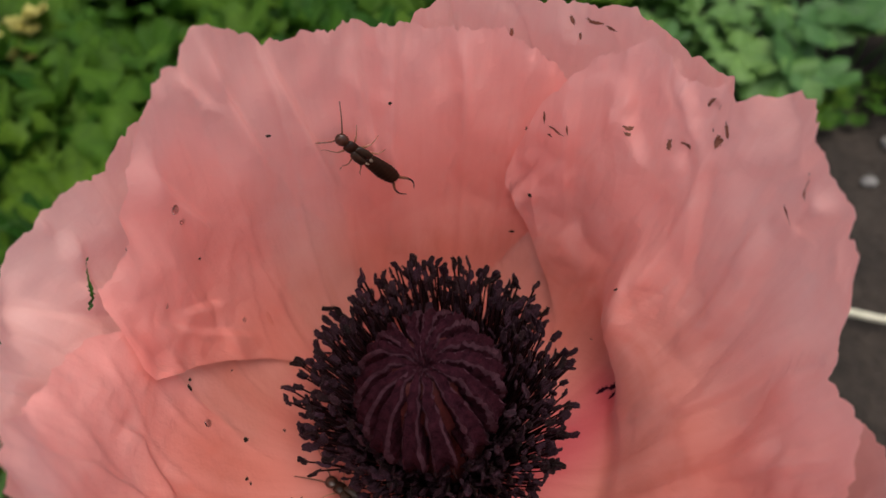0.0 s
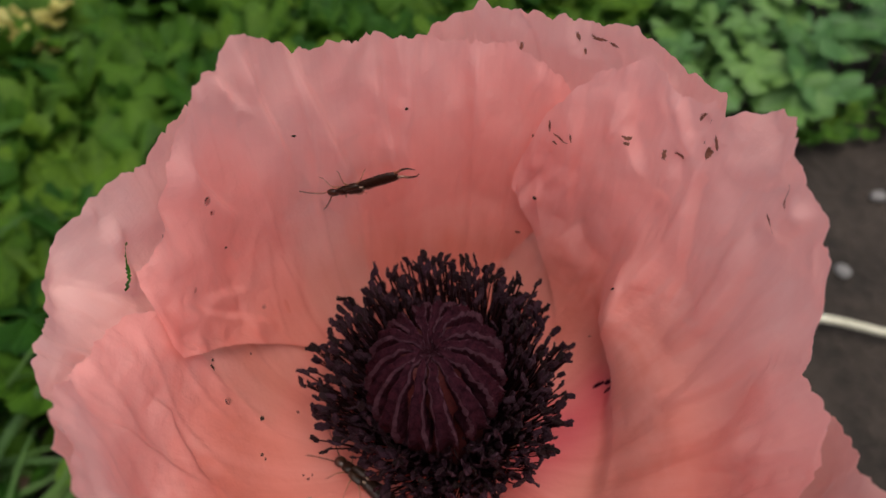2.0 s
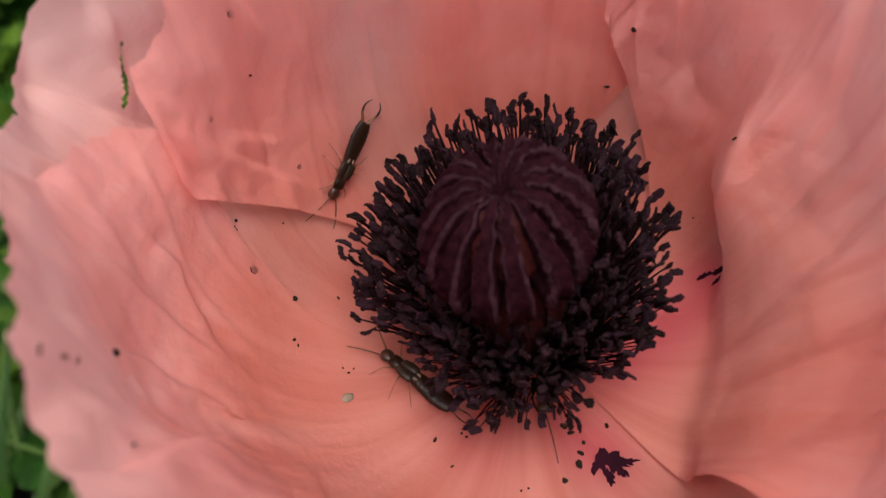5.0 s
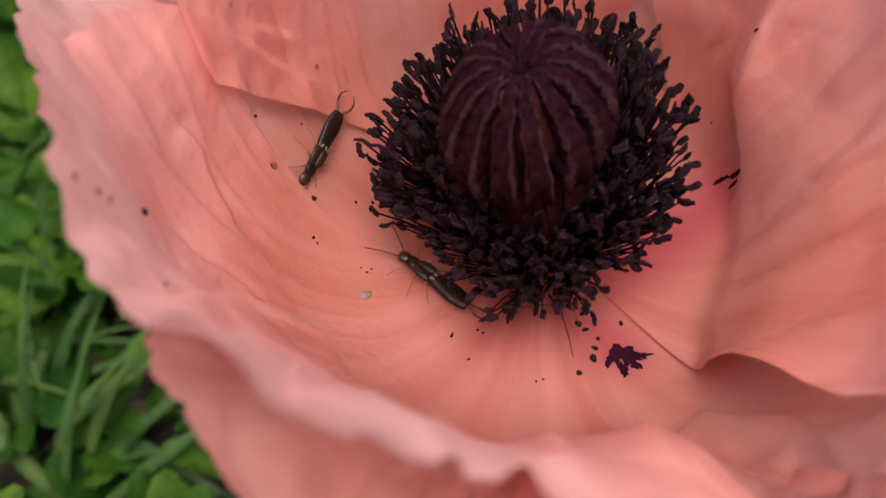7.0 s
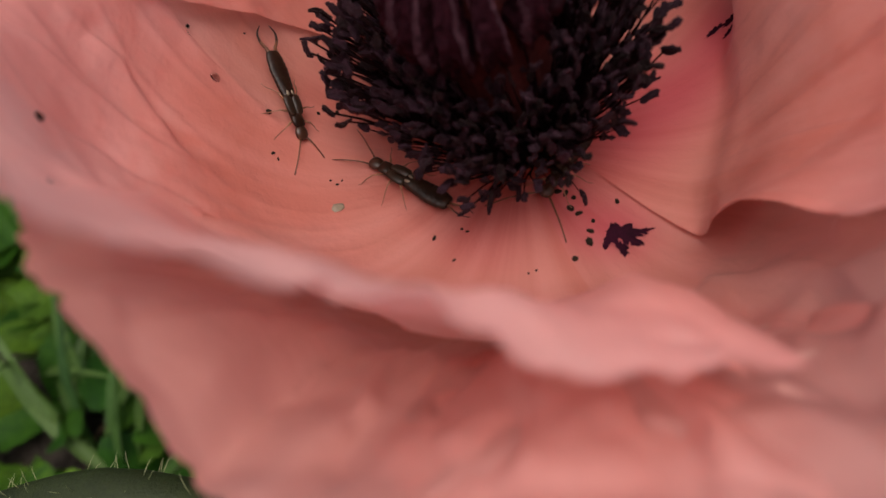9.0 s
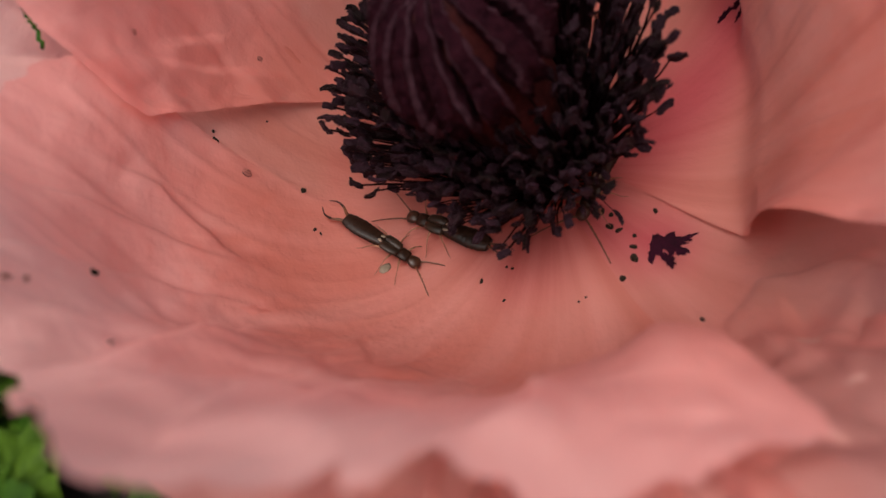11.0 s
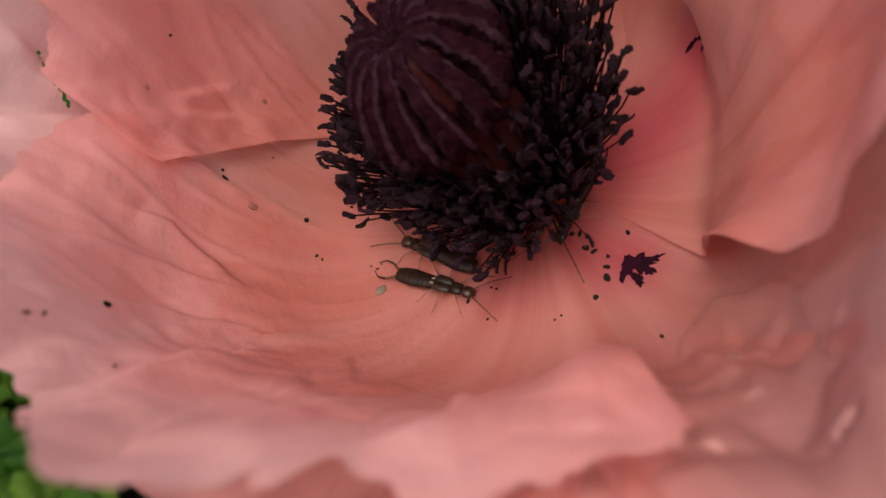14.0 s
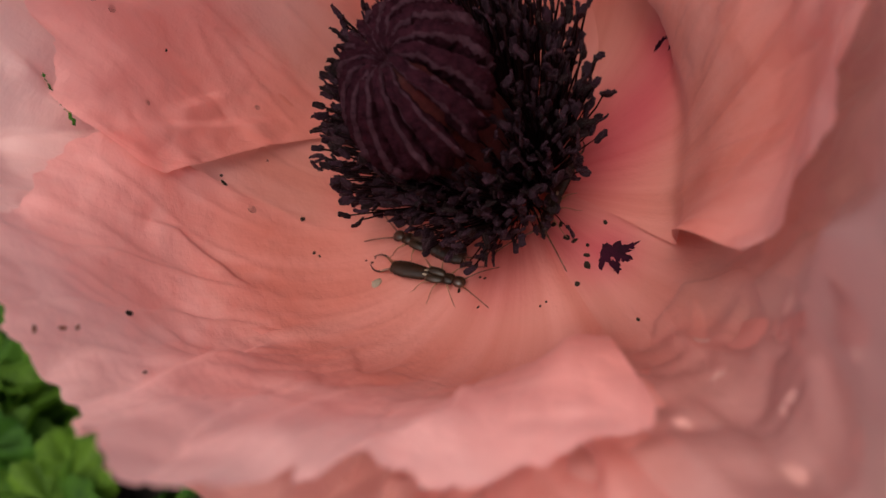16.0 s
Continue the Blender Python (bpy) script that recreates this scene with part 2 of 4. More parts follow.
def loft(sections, sides=12):
    """Body along x: sections of (x, half width, half height, z of the middle, y of the middle)."""
    verts, faces = [], []
    for x, w, h, z, y in sections:
        for k in range(sides):
            a = 2 * math.pi * k / sides
            verts.append((x, y + w * math.cos(a), z + h * math.sin(a)))
    for i in range(len(sections) - 1):
        for k in range(sides):
            a, b = i * sides + k, i * sides + (k + 1) % sides
            faces.append((a, b, b + sides, a + sides))
    faces.append(tuple(reversed(range(sides))))
    faces.append(tuple(range((len(sections) - 1) * sides, len(sections) * sides)))
    return verts, faces


def smooth(x):
    x = min(max(x, 0.0), 1.0)
    return x * x * (3 - 2 * x)


# ---- the cup of the flower ----
# A point of the cup: azimuth in degrees and the way from the centre along the petal in millimetres.
BASE = Vector((2.0, 51.4, 308.7))


def roll_out(az):
    """Where the front petal rolls outward over its crest: 0 to 1."""
    return smooth((az + 134) / 24) * smooth((-52 - az) / 14)


LEAN_AT = [165, 180, 195, 210, 220, 230, 240, 245, 250, 260, 264, 268, 276, 285, 294]
# the outer petals spread, the rolled one in front stands higher before it breaks
LEAN_TO = {"outer": [80, 71, 80, 90, 80, 70, 66, 58, 46, 48, 48, 48, 48, 48, 52], "rolled": [80, 71, 80, 90, 80, 70, 69, 71, 73, 70, 65, 60, 50, 45, 47]}


def slope(az, s, kind="outer"):
    c, n = math.cos(radians(az)), math.sin(radians(az))
    steep = 15 * smooth((az + 152) / 34) * smooth((-64 - az) / 14)
    k = 3 + (65.25 + 3.8 * c + 8.9 * n + steep) * smooth((s - 10) / 40) + (20.35 - 6.5 * c - 4.3 * n) * smooth((s - 52) / 30)
    # the front breaks outward over a crest, the sides lean
    a = az % 360
    lean = smooth((a - 160) / 20) * smooth((308 - a) / 14) * smooth((s - 55) / 11)
    return k + (min(k, float(np.interp(a, LEAN_AT, LEAN_TO[kind]))) - k) * lean


CUPS = {kind: np.zeros((361, 141, 2)) for kind in LEAN_TO}
for _kind, _table in CUPS.items():
    for _a in range(361):
        _r, _h = 6.0, 0.0
        for _s in range(141):
            _table[_a, _s] = _r, _h
            _k = radians(slope(_a - 180, _s + 0.5, _kind))
            _r, _h = _r + math.cos(_k), _h + math.sin(_k)


def cup(az, s, kind="outer"):
    CUP = CUPS[kind]
    a = (az + 180) % 360
    i, j = int(a), min(int(s), 139)
    u, v = a - i, min(s, 139.9) - j
    r, h = (CUP[i, j] * (1 - u) + CUP[(i + 1) % 360, j] * u) * (1 - v) + (CUP[i, j + 1] * (1 - u) + CUP[(i + 1) % 360, j + 1] * u) * v
    return float(r), float(h)


def cup_frame(az, s, kind="outer"):
    """Place, way outward, way round and normal, from the flower's base."""
    az = (az + 180) % 360 - 180
    r, h = cup(az, s, kind)
    k, a = radians(slope(az, s, kind)), radians(az)
    er, et = Vector((math.cos(a), math.sin(a), 0)), Vector((-math.sin(a), math.cos(a), 0))
    return er * r + Vector((0, 0, h)), er * math.cos(k) + Vector((0, 0, math.sin(k))), et, er * -math.sin(k) + Vector((0, 0, math.cos(k)))


def folds(az, s):
    """Folds that all petals share, in millimetres."""
    x = radians(az) * 40
    big = noise.noise(Vector((x / 17, s / 75, 3.1)))
    mid = noise.noise(Vector((x / 8, s / 40, 7.7)))
    return smooth((s - 22) / 60) * (2.2 * big + 0.9 * mid)


def tuck(az, s, line, height, wide=7.0, sharp=1.6):
    """The lift of a petal beside a fold along a line of (azimuth, way out): a slow rise to its one side, a quick fall to the other."""
    x, best, reach = radians((az - line[0][0] + 180) % 360 - 180) * 48, None, 0.0
    pts = [(radians((a - line[0][0] + 180) % 360 - 180) * 48, d) for a, d in line]
    whole = sum(math.dist(p, q) for p, q in zip(pts, pts[1:]))
    for (x1, y1), (x2, y2) in zip(pts, pts[1:]):
        dx, dy = x2 - x1, y2 - y1
        long = math.hypot(dx, dy)
        k = min(max(((x - x1) * dx + (s - y1) * dy) / long ** 2, 0.0), 1.0)
        off = math.hypot(x - x1 - k * dx, s - y1 - k * dy)
        if best is None or off < best[0]:
            best = (off, (x - x1) * dy - (s - y1) * dx, (reach + k * long) / whole)
        reach += long
    off, hand, t = best
    if off > wide:
        return 0.0
    fade = smooth(t * 3 + 0.1) * smooth((1 - t) * 3 + 0.1)
    return height * fade * (1 - smooth(off / (sharp if hand > 0 else wide)))


class Petal:
    def __init__(self, middle, half, rim, offset, narrow, seed, lift=(0.0, 0.0), flare=((0, 0),), pleats=0.6, shelf=(), crumple=0.55, tucks=(), kind="outer", crinkle=0.25):
        self.tucks, self.kind, self.crinkle = tucks, kind, crinkle
        self.middle, self.half, self.rim, self.offset, self.narrow, self.seed, self.lift, self.flare, self.pleats, self.shelf, self.crumple = middle, half, rim, offset, narrow, seed, lift, flare, pleats, shelf, crumple

    def width(self, side, s):
        return min(1.0, max(0.12, (s / 70) ** self.narrow[0 if side < 0 else 1]))

    def end(self, az):
        ragged = 1.6 * noise.noise(Vector((az / 9, self.seed, 0))) + 1.4 * noise.noise(Vector((az / 2.7, self.seed, 5))) + 0.8 * noise.noise(Vector((az / 1.0, self.seed, 9)))
        return float(np.interp(az, [p[0] for p in self.rim], [p[1] for p in self.rim])) + ragged

    def rise(self, az, s, u):
        x = radians(az) * 40
        q = Vector((x / 5.5, s / 22, self.seed * 3.3))
        crease = 1 - abs(noise.noise(Vector((x / 10, s / 70, self.seed * 1.7)))) * 4
        fine = 1 - abs(noise.noise(Vector((x / 5 + s / 30, s / 38, self.seed * 5.7)))) * 4
        own = 0.5 * noise.noise(q) + 0.55 * max(crease, 0) ** 2 + 0.3 * max(fine, 0)
        # lopsided pleats: a slow rise, a quick fall
        way = x / 11 + 1.3 * noise.noise(Vector((x / 26, s / 45, self.seed * 2.1))) + 0.25 * noise.noise(Vector((x / 8, s / 22, self.seed)))
        tooth = way % 1.0
        tooth = tooth / 0.76 if tooth < 0.76 else (1 - tooth) / 0.24
        weight = 0.35 + 0.9 * abs(noise.noise(Vector((math.floor(way) * 3.7, s / 60, self.seed * 1.3)))) * 2
        own += self.pleats * weight * (tooth - 0.5) * 1.7 * smooth((s - 26) / 40)
        # puckers like tissue paper: soft domes with sharp valleys
        bent = Vector((x / 15 + 0.5 * noise.noise(Vector((x / 12, s / 12, self.seed))), s / 34, self.seed * 4.9))
        own += self.crumple * (1 + 1.1 * smooth((s - 74) / 22)) * (abs(noise.noise(bent)) * 2.4 + abs(noise.noise(bent * 2.1)) * 0.8 - 0.9) * smooth((s - 24) / 30)
        inward = float(np.interp(u, [k[0] for k in self.flare], [k[1] for k in self.flare])) * smooth((s - 45) / 50)
        own += 1.7 * noise.noise(Vector((x / 6.5, s / 30, 4.4))) * roll_out(az) * smooth((s - 62) / 18)
        if self.shelf:
            brink = float(np.interp(az, [k[0] for k in self.shelf], [k[1] for k in self.shelf]))
            own += 9.0 * smooth((s - brink) / 7) * smooth((brink + 40 - s) / 32) * smooth((44 - az) / 12)
        own += sum(tuck(az, s, *t) for t in self.tucks)
        # small puckers with sharp edges, stronger towards the rim
        q = Vector((x / 6 + 0.6 * noise.noise(Vector((x / 5, s / 6, self.seed))), s / 11, self.seed * 6.1))
        own += self.crinkle * (abs(noise.noise(q)) * 2.2 - 0.5) * smooth((s - 30) / 40)
        rim = smooth((s - self.end_near + 16) / 16)
        ruffle = 1.7 * rim * noise.noise(Vector((x / 4.2, self.seed, s / 30))) + 0.6 * smooth((s - self.end_near + 7) / 7) * noise.noise(Vector((x / 1.3, self.seed, s / 12)))
        edge = self.lift[0 if u < 0 else 1] * abs(u) ** 5 * smooth((s - 15) / 40)
        return self.offset * (0.3 + 0.7 * smooth((s - 10) / 50)) + inward + folds(az, s) + smooth((s - 14) / 45) * own + ruffle + edge

    def across(self, az, s):
        """-1 to 1 across the petal at that way out."""
        d = (az - self.middle + 180) % 360 - 180
        return d / (self.half * self.width(d, s))

    def place(self, u, s, extra=0.0):
        az = self.middle + self.half * self.width(u, s) * u
        p, _, _, n = cup_frame(az, s, self.kind)
        return p + n * (self.rise(az, s, u) + extra)

    def build(self, flower, mat, label, blush=(), bruise=(), slits=(), nu=220, nv=150):
        verts, uvs, faces, red, dull, ways = [], [], [], [], [], []
        for i in range(nu + 1):
            u = 2 * i / nu - 1
            end = self.end(self.middle + self.half * u) * (1 - 0.10 * abs(u) ** 8)
            self.end_near = end
            for j in range(nv + 1):
                s = 2 + (end - 2) * j / nv
                verts.append(self.place(u, s))
                az = self.middle + self.half * self.width(u, s) * u
                uvs.append((radians(az) * 0.4 + self.seed, s / 115))
                r = cup(az, s, self.kind)[0]
                ways.append((az, s))
                for store, spots in ((red, blush), (dull, bruise)):
                    store.append(min(1.0, sum(k * math.exp(-((radians(az - a) * r) ** 2 + (s - d) ** 2) / w ** 2) for a, d, w, k in spots)))
        for i in range(nu):
            for j in range(nv):
                a = i * (nv + 1) + j
                if not any(tuck(*ways[a], line, 1.0, gap, gap) > 0.3 for line, gap in slits):
                    faces.append((a, a + nv + 1, a + nv + 2, a + 1))
        self.end_near = float(np.mean([p[1] for p in self.rim]))
        me = mesh_from("petal", verts, faces, mat, uvs=uvs)
        me.attributes.new("blush", "FLOAT", "POINT").data.foreach_set("value", red)
        me.attributes.new("bruise", "FLOAT", "POINT").data.foreach_set("value", dull)
        self.ob = part("petal", me, flower, label)
        return self.ob


flower = tagged(new("poppy_flower"), "large salmon pink oriental poppy in full bloom with ruffled petals", "flower")
flower.matrix_basis = Matrix.Translation(BASE * MM)

BACK_OUTER = Petal(75, 46, [(28, 103), (33, 101.5), (37, 100.5), (41, 101.5), (45, 101.3), (49, 102), (53, 104.2), (57, 105.8), (65, 105.3), (73, 104), (78, 104), (87, 106), (93, 101.5), (97, 101), (101, 98), (107, 99), (122, 96)], -1.0, (0.1, 0.1), 1, flare=((0, -7),), pleats=0.9)
LEFT_OUTER = Petal(176, 37, [(141, 99), (150, 104.5), (157, 103), (161, 99.7), (165, 102.5), (169, 102), (173, 100), (177, 95), (183, 94.5), (190, 95), (196, 92.5), (201, 92), (210, 91), (222, 86), (233, 78)], -0.8, (0.1, 0.1), 2, flare=((0, -1.5),), crumple=0.8,
                   tucks=[([(179, 93), (177, 84), (175, 74)], 1.2), ([(170, 97), (171, 90), (174, 80)], 1.0, 4), ([(190, 95), (187, 84), (184, 74)], 1.0)])
RIGHT_FRONT = Petal(-51, 48, [(-99, 88), (-72, 97), (-60, 110), (-42, 108), (-29, 95), (-23, 88), (-15, 84), (-11, 80.5), (-7, 80), (-3, 87), (1, 91), (15, 86)], -0.9, (0.2, 0.3), 3, flare=((-1, -7), (-0.7, -5), (-0.4, -2), (-0.17, -1), (0.19, -4), (0.7, -3.5), (1, -1.5)), pleats=0.9, crumple=1.1, crinkle=1.1,
                    tucks=[([(-53, 37), (-62, 51), (-67, 67)], 1, 7), ([(-51, 54), (-59, 67), (-64, 71)], -0.98, 7), ([(-71, 50), (-62, 38), (-53, 37), (-49, 49), (-53, 64)], 0.91, 6), ([(-68.5, 68), (-67, 78), (-68, 88)], 1.1, 7), ([(-56, 84), (-60, 81), (-63, 86)], 0.98, 7),
                           ([(-62, 31), (-52, 27), (-45, 33)], 0.63, 5), ([(-46, 54), (-40, 51), (-36, 58)], 0.84, 7), ([(-76, 94), (-78, 82), (-83, 70)], 1, 8), ([(-40, 104), (-44, 90), (-52, 78)], 0.98, 8), ([(-30, 92), (-33, 76), (-40, 62)], -0.84, 8)])
BACK_LEFT = Petal(120, 61, [(58, 98), (75, 103), (95, 106), (101, 108), (112, 110.5), (119, 110.5), (127, 110.3), (132, 111.5), (136, 115), (143, 118), (146, 115), (151, 113.5), (155, 113), (159, 111.5), (161.5, 108), (163.6, 104), (165.5, 99.5), (168, 95), (172, 94.5), (176, 95), (177.5, 91), (179, 86.5), (181, 82)], 0.3, (0.7, 1.08), 4, (-0.4, 1.0), ((-1, 0), (-0.7, 1.5), (-0.2, 4.5), (0.5, 3.5), (0.75, 5), (1, 7)), 0.45, crumple=0.4,
                  tucks=[([(162, 106), (156.3, 91.5), (151, 78)], 1.5, 6), ([(168.5, 72.5), (155, 59.5)], 0.9, 6), ([(142.4, 119), (141.6, 105), (137, 85)], 1.8, 6), ([(133, 112), (128, 96), (119.6, 70)], 1.8, 7),
                         ([(113.8, 108), (112.4, 91), (110, 74)], 1.2, 6), ([(103.7, 108), (106.4, 84), (104, 64)], 1.4, 7), ([(150, 114), (143.5, 102)], 1.2, 5), ([(88, 104), (86, 82)], 1.2, 6), ([(176, 80), (165, 62), (152, 45)], 0.8, 6)])
FRONT_LEFT = Petal(-128, 57, [(-185, 86), (-180, 88), (-174, 88.5), (-170, 90.5), (-164, 93), (-160, 99), (-154, 100.5), (-149, 100), (-141, 98), (-137, 96), (-133, 92.5), (-128, 92.5), (-124, 94.5), (-119, 97), (-116, 99), (-112, 101), (-108, 103), (-104, 102), (-100, 100), (-97.5, 95), (-96, 97), (-94.5, 96.5), (-93, 92), (-88, 91), (-85, 90), (-82, 88.5), (-80, 89), (-76, 88.5), (-72, 90), (-70, 84)], 0.2, (0.12, 0.05), 5, (0.6, 2.0), ((-1, 3), (-0.3, 0.5), (-0.1, -0.5), (0.12, -1), (0.2, 0.5), (0.3, 1.5), (0.9, 3), (1, 2)), 0.4,
                   tucks=[([(-170, 76), (-170, 66), (-165, 58), (-157, 52)], 1.1, 6, 1.2), ([(-159, 92), (-161.4, 78), (-161.2, 67), (-157, 51)], 1.2, 7, 1.2), ([(-143, 97), (-148, 84), (-153, 69), (-149, 51)], 1.1, 7, 1.2), ([(-129.5, 94), (-128, 86), (-132, 79), (-135, 72), (-145, 52)], 1.6, 8, 1.6),
                          ([(-138, 42), (-128, 48), (-120, 54)], 0.4, 6), ([(-124, 46), (-115, 44), (-104, 46)], 0.4, 7), ([(-92, 88), (-89, 78), (-91, 66)], 1.8, 9), ([(-108, 96), (-107, 84), (-110, 72)], 1.3, 8), ([(-117, 94), (-118, 82), (-122, 70)], 1.2, 8)], kind="rolled")
RIGHT = Petal(12, 64, [(-52, 74), (-47, 80), (-36, 83), (-20, 88), (-14, 86.5), (-8, 85.5), (-4, 89), (0, 101), (8, 104.5), (12, 107), (16, 109.5), (20, 110.3), (24, 110.5), (28, 107.7), (33, 106), (44, 107), (52, 107), (59, 104.5), (69, 97), (76, 82)], 0.6, (0.16, 0.7), 6, (1.8, 0.6), ((-1, 1), (-0.5, 0), (0, 0.5), (0.4, 2), (1, 3)), 0.6, ((-52, 33), (-43, 28), (-28, 22), (-10, 23), (13, 28), (25, 36), (31, 44)), 0.7,
              tucks=[([(33.6, 98), (28, 81), (20.7, 58)], 1.6, 7), ([(14.6, 95), (12, 75), (13, 56)], 1.7, 7), ([(53, 105), (50, 94), (42, 84)], 1.3, 6), ([(41, 106), (34.7, 95)], 1.2, 5), ([(-1, 88), (0, 64), (1, 48)], 1.6, 8), ([(8, 104), (12.5, 93)], 1.4, 5), ([(62, 99), (61, 80), (58, 60)], 1.2, 8), ([(-20, 86), (-17, 68), (-14, 52)], 1.4, 8)])
FRONT_OUTER = Petal(-102, 47, [(-149, 74), (-141, 80), (-135, 84), (-130, 85), (-122, 87), (-119, 87), (-116, 85), (-110, 84), (-104, 88), (-96, 91), (-85, 92), (-76, 93), (-64, 92), (-55, 86)], -2.4, (0.1, 0.1), 7, flare=((-1, 0), (-0.6, -1.5), (-0.3, -2), (-0.1, -1), (0.6, -2.5), (1, -2)), pleats=0.8, crumple=0.7, crinkle=0.7,
                    tucks=[([(-118, 86), (-116, 70), (-112, 56)], 1.2, 8), ([(-104, 87), (-101, 72), (-104, 58)], -1.2, 8), ([(-90, 90), (-88, 76), (-92, 62)], 1.4, 8), ([(-80, 92), (-77, 80), (-80, 66)], 1.4, 8), ([(-132, 84), (-128, 70), (-124, 58)], 1.0, 8)])
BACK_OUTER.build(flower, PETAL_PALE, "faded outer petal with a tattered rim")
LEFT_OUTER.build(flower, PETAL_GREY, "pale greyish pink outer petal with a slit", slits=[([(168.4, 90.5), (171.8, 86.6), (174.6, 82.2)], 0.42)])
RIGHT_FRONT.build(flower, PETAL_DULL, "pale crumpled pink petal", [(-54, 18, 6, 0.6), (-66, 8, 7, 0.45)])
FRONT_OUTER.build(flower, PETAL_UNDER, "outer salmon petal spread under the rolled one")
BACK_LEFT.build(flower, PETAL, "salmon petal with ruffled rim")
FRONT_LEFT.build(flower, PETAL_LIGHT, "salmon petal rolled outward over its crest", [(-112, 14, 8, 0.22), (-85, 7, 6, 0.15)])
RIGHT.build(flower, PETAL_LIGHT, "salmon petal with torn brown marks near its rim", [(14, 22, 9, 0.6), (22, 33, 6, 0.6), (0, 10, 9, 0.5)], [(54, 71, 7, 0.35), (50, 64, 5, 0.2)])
verts, faces = [], []
for i in range(17):
    for k in range(48):
        p, _, _, n = cup_frame(k * 7.5, i * 2.2)
        verts.append(p * (1.0 if i else 0.2) - n * 1.6)
for i in range(16):
    for k in range(48):
        a, b = i * 48 + k, i * 48 + (k + 1) % 48
        faces.append((a, a + 48, b + 48, b))
part("receptacle", mesh_from("receptacle", verts, faces, FOOT), flower)
PETALS = [BACK_OUTER, FRONT_OUTER, LEFT_OUTER, RIGHT_FRONT, BACK_LEFT, FRONT_LEFT, RIGHT]


def top_petal(az, s):
    best = None
    for p in PETALS:
        u = p.across(az, s)
        if abs(u) <= 1 and s < p.end(p.middle + p.half * u):
            lift = p.rise(az, s, u)
            if best is None or lift > best[1]:
                best = (p, lift)
    return best or (FRONT_LEFT, 0.0)


def seat(az, s, heading=0.0, above=0.0, reach=0.0):
    """The pose in the world of a thing that lies on the petals, its x axis turned by heading from the way outward."""
    p, es, et, n = cup_frame(az, s)
    ahead = es * math.cos(radians(heading)) + et * math.sin(radians(heading))
    ends = []
    side = n.cross(ahead)
    samples = [(-reach, 0), (0, 0), (reach, 0)] + [(reach * k, w) for k in (-1.0, -0.5, 0.0, 0.5, 1.0) for w in (-1.6, 1.6)] + [(-0.5 * reach, 0), (0.5 * reach, 0)] if reach else [(0, 0)]
    for k, off in samples:
        q = p + ahead * k + side * off
        a, d = math.degrees(math.atan2(q.y, q.x)), s + k * math.cos(radians(heading)) - off * math.sin(radians(heading))
        d = max(d, 1.0)
        w, _, _, nn = cup_frame(a, d)
        ends.append(w + nn * top_petal(a, d)[1])
    if reach:
        ahead = (ends[2] - ends[0]).normalized()
        p = (ends[0] + ends[2]) * 0.5
        n = (n - ahead * n.dot(ahead)).normalized()
        p += n * max(max((e - p).dot(n) for e in ends), 0)
    else:
        p = ends[0]
    left = n.cross(ahead)
    at = (BASE + p + n * above) * MM
    m = Matrix((ahead, left, n)).transposed().to_4x4()
    m.translation = at
    return m


# ---- seed capsule with its velvety rays ----
AXIS = Vector((-5.5, 0.6, 45.5)).normalized()
UPRIGHT = Vector((0, 0, 1)).rotation_difference(AXIS).to_matrix().to_4x4()
DOME = [(0.0, 42.8), (1.0, 43.6), (2.6, 45.3), (4.6, 45.4), (6.6, 44.4), (8.4, 42.6), (9.7, 40.2), (10.4, 37.8), (10.5, 35.8), (10.0, 34.2), (9.3, 33.4)]
BODY = [(8.9, 33.6), (8.6, 27.0), (8.7, 21.0), (8.4, 15.0), (7.4, 9.5), (5.6, 5.0), (5.0, 0.5)]
RAYS = 14


def along_line(line, t):
    k = t * (len(line) - 1)
    i = min(int(k), len(line) - 2)
    f = k - i
    return line[i][0] * (1 - f) + line[i + 1][0] * f, line[i][1] * (1 - f) + line[i + 1][1] * f


def slant(x, y, h):
    """The disc on top of the capsule is tilted: lower in front and to one side."""
    return h + (0.20 * y + 0.10 * x) * smooth((h - 20) / 12)


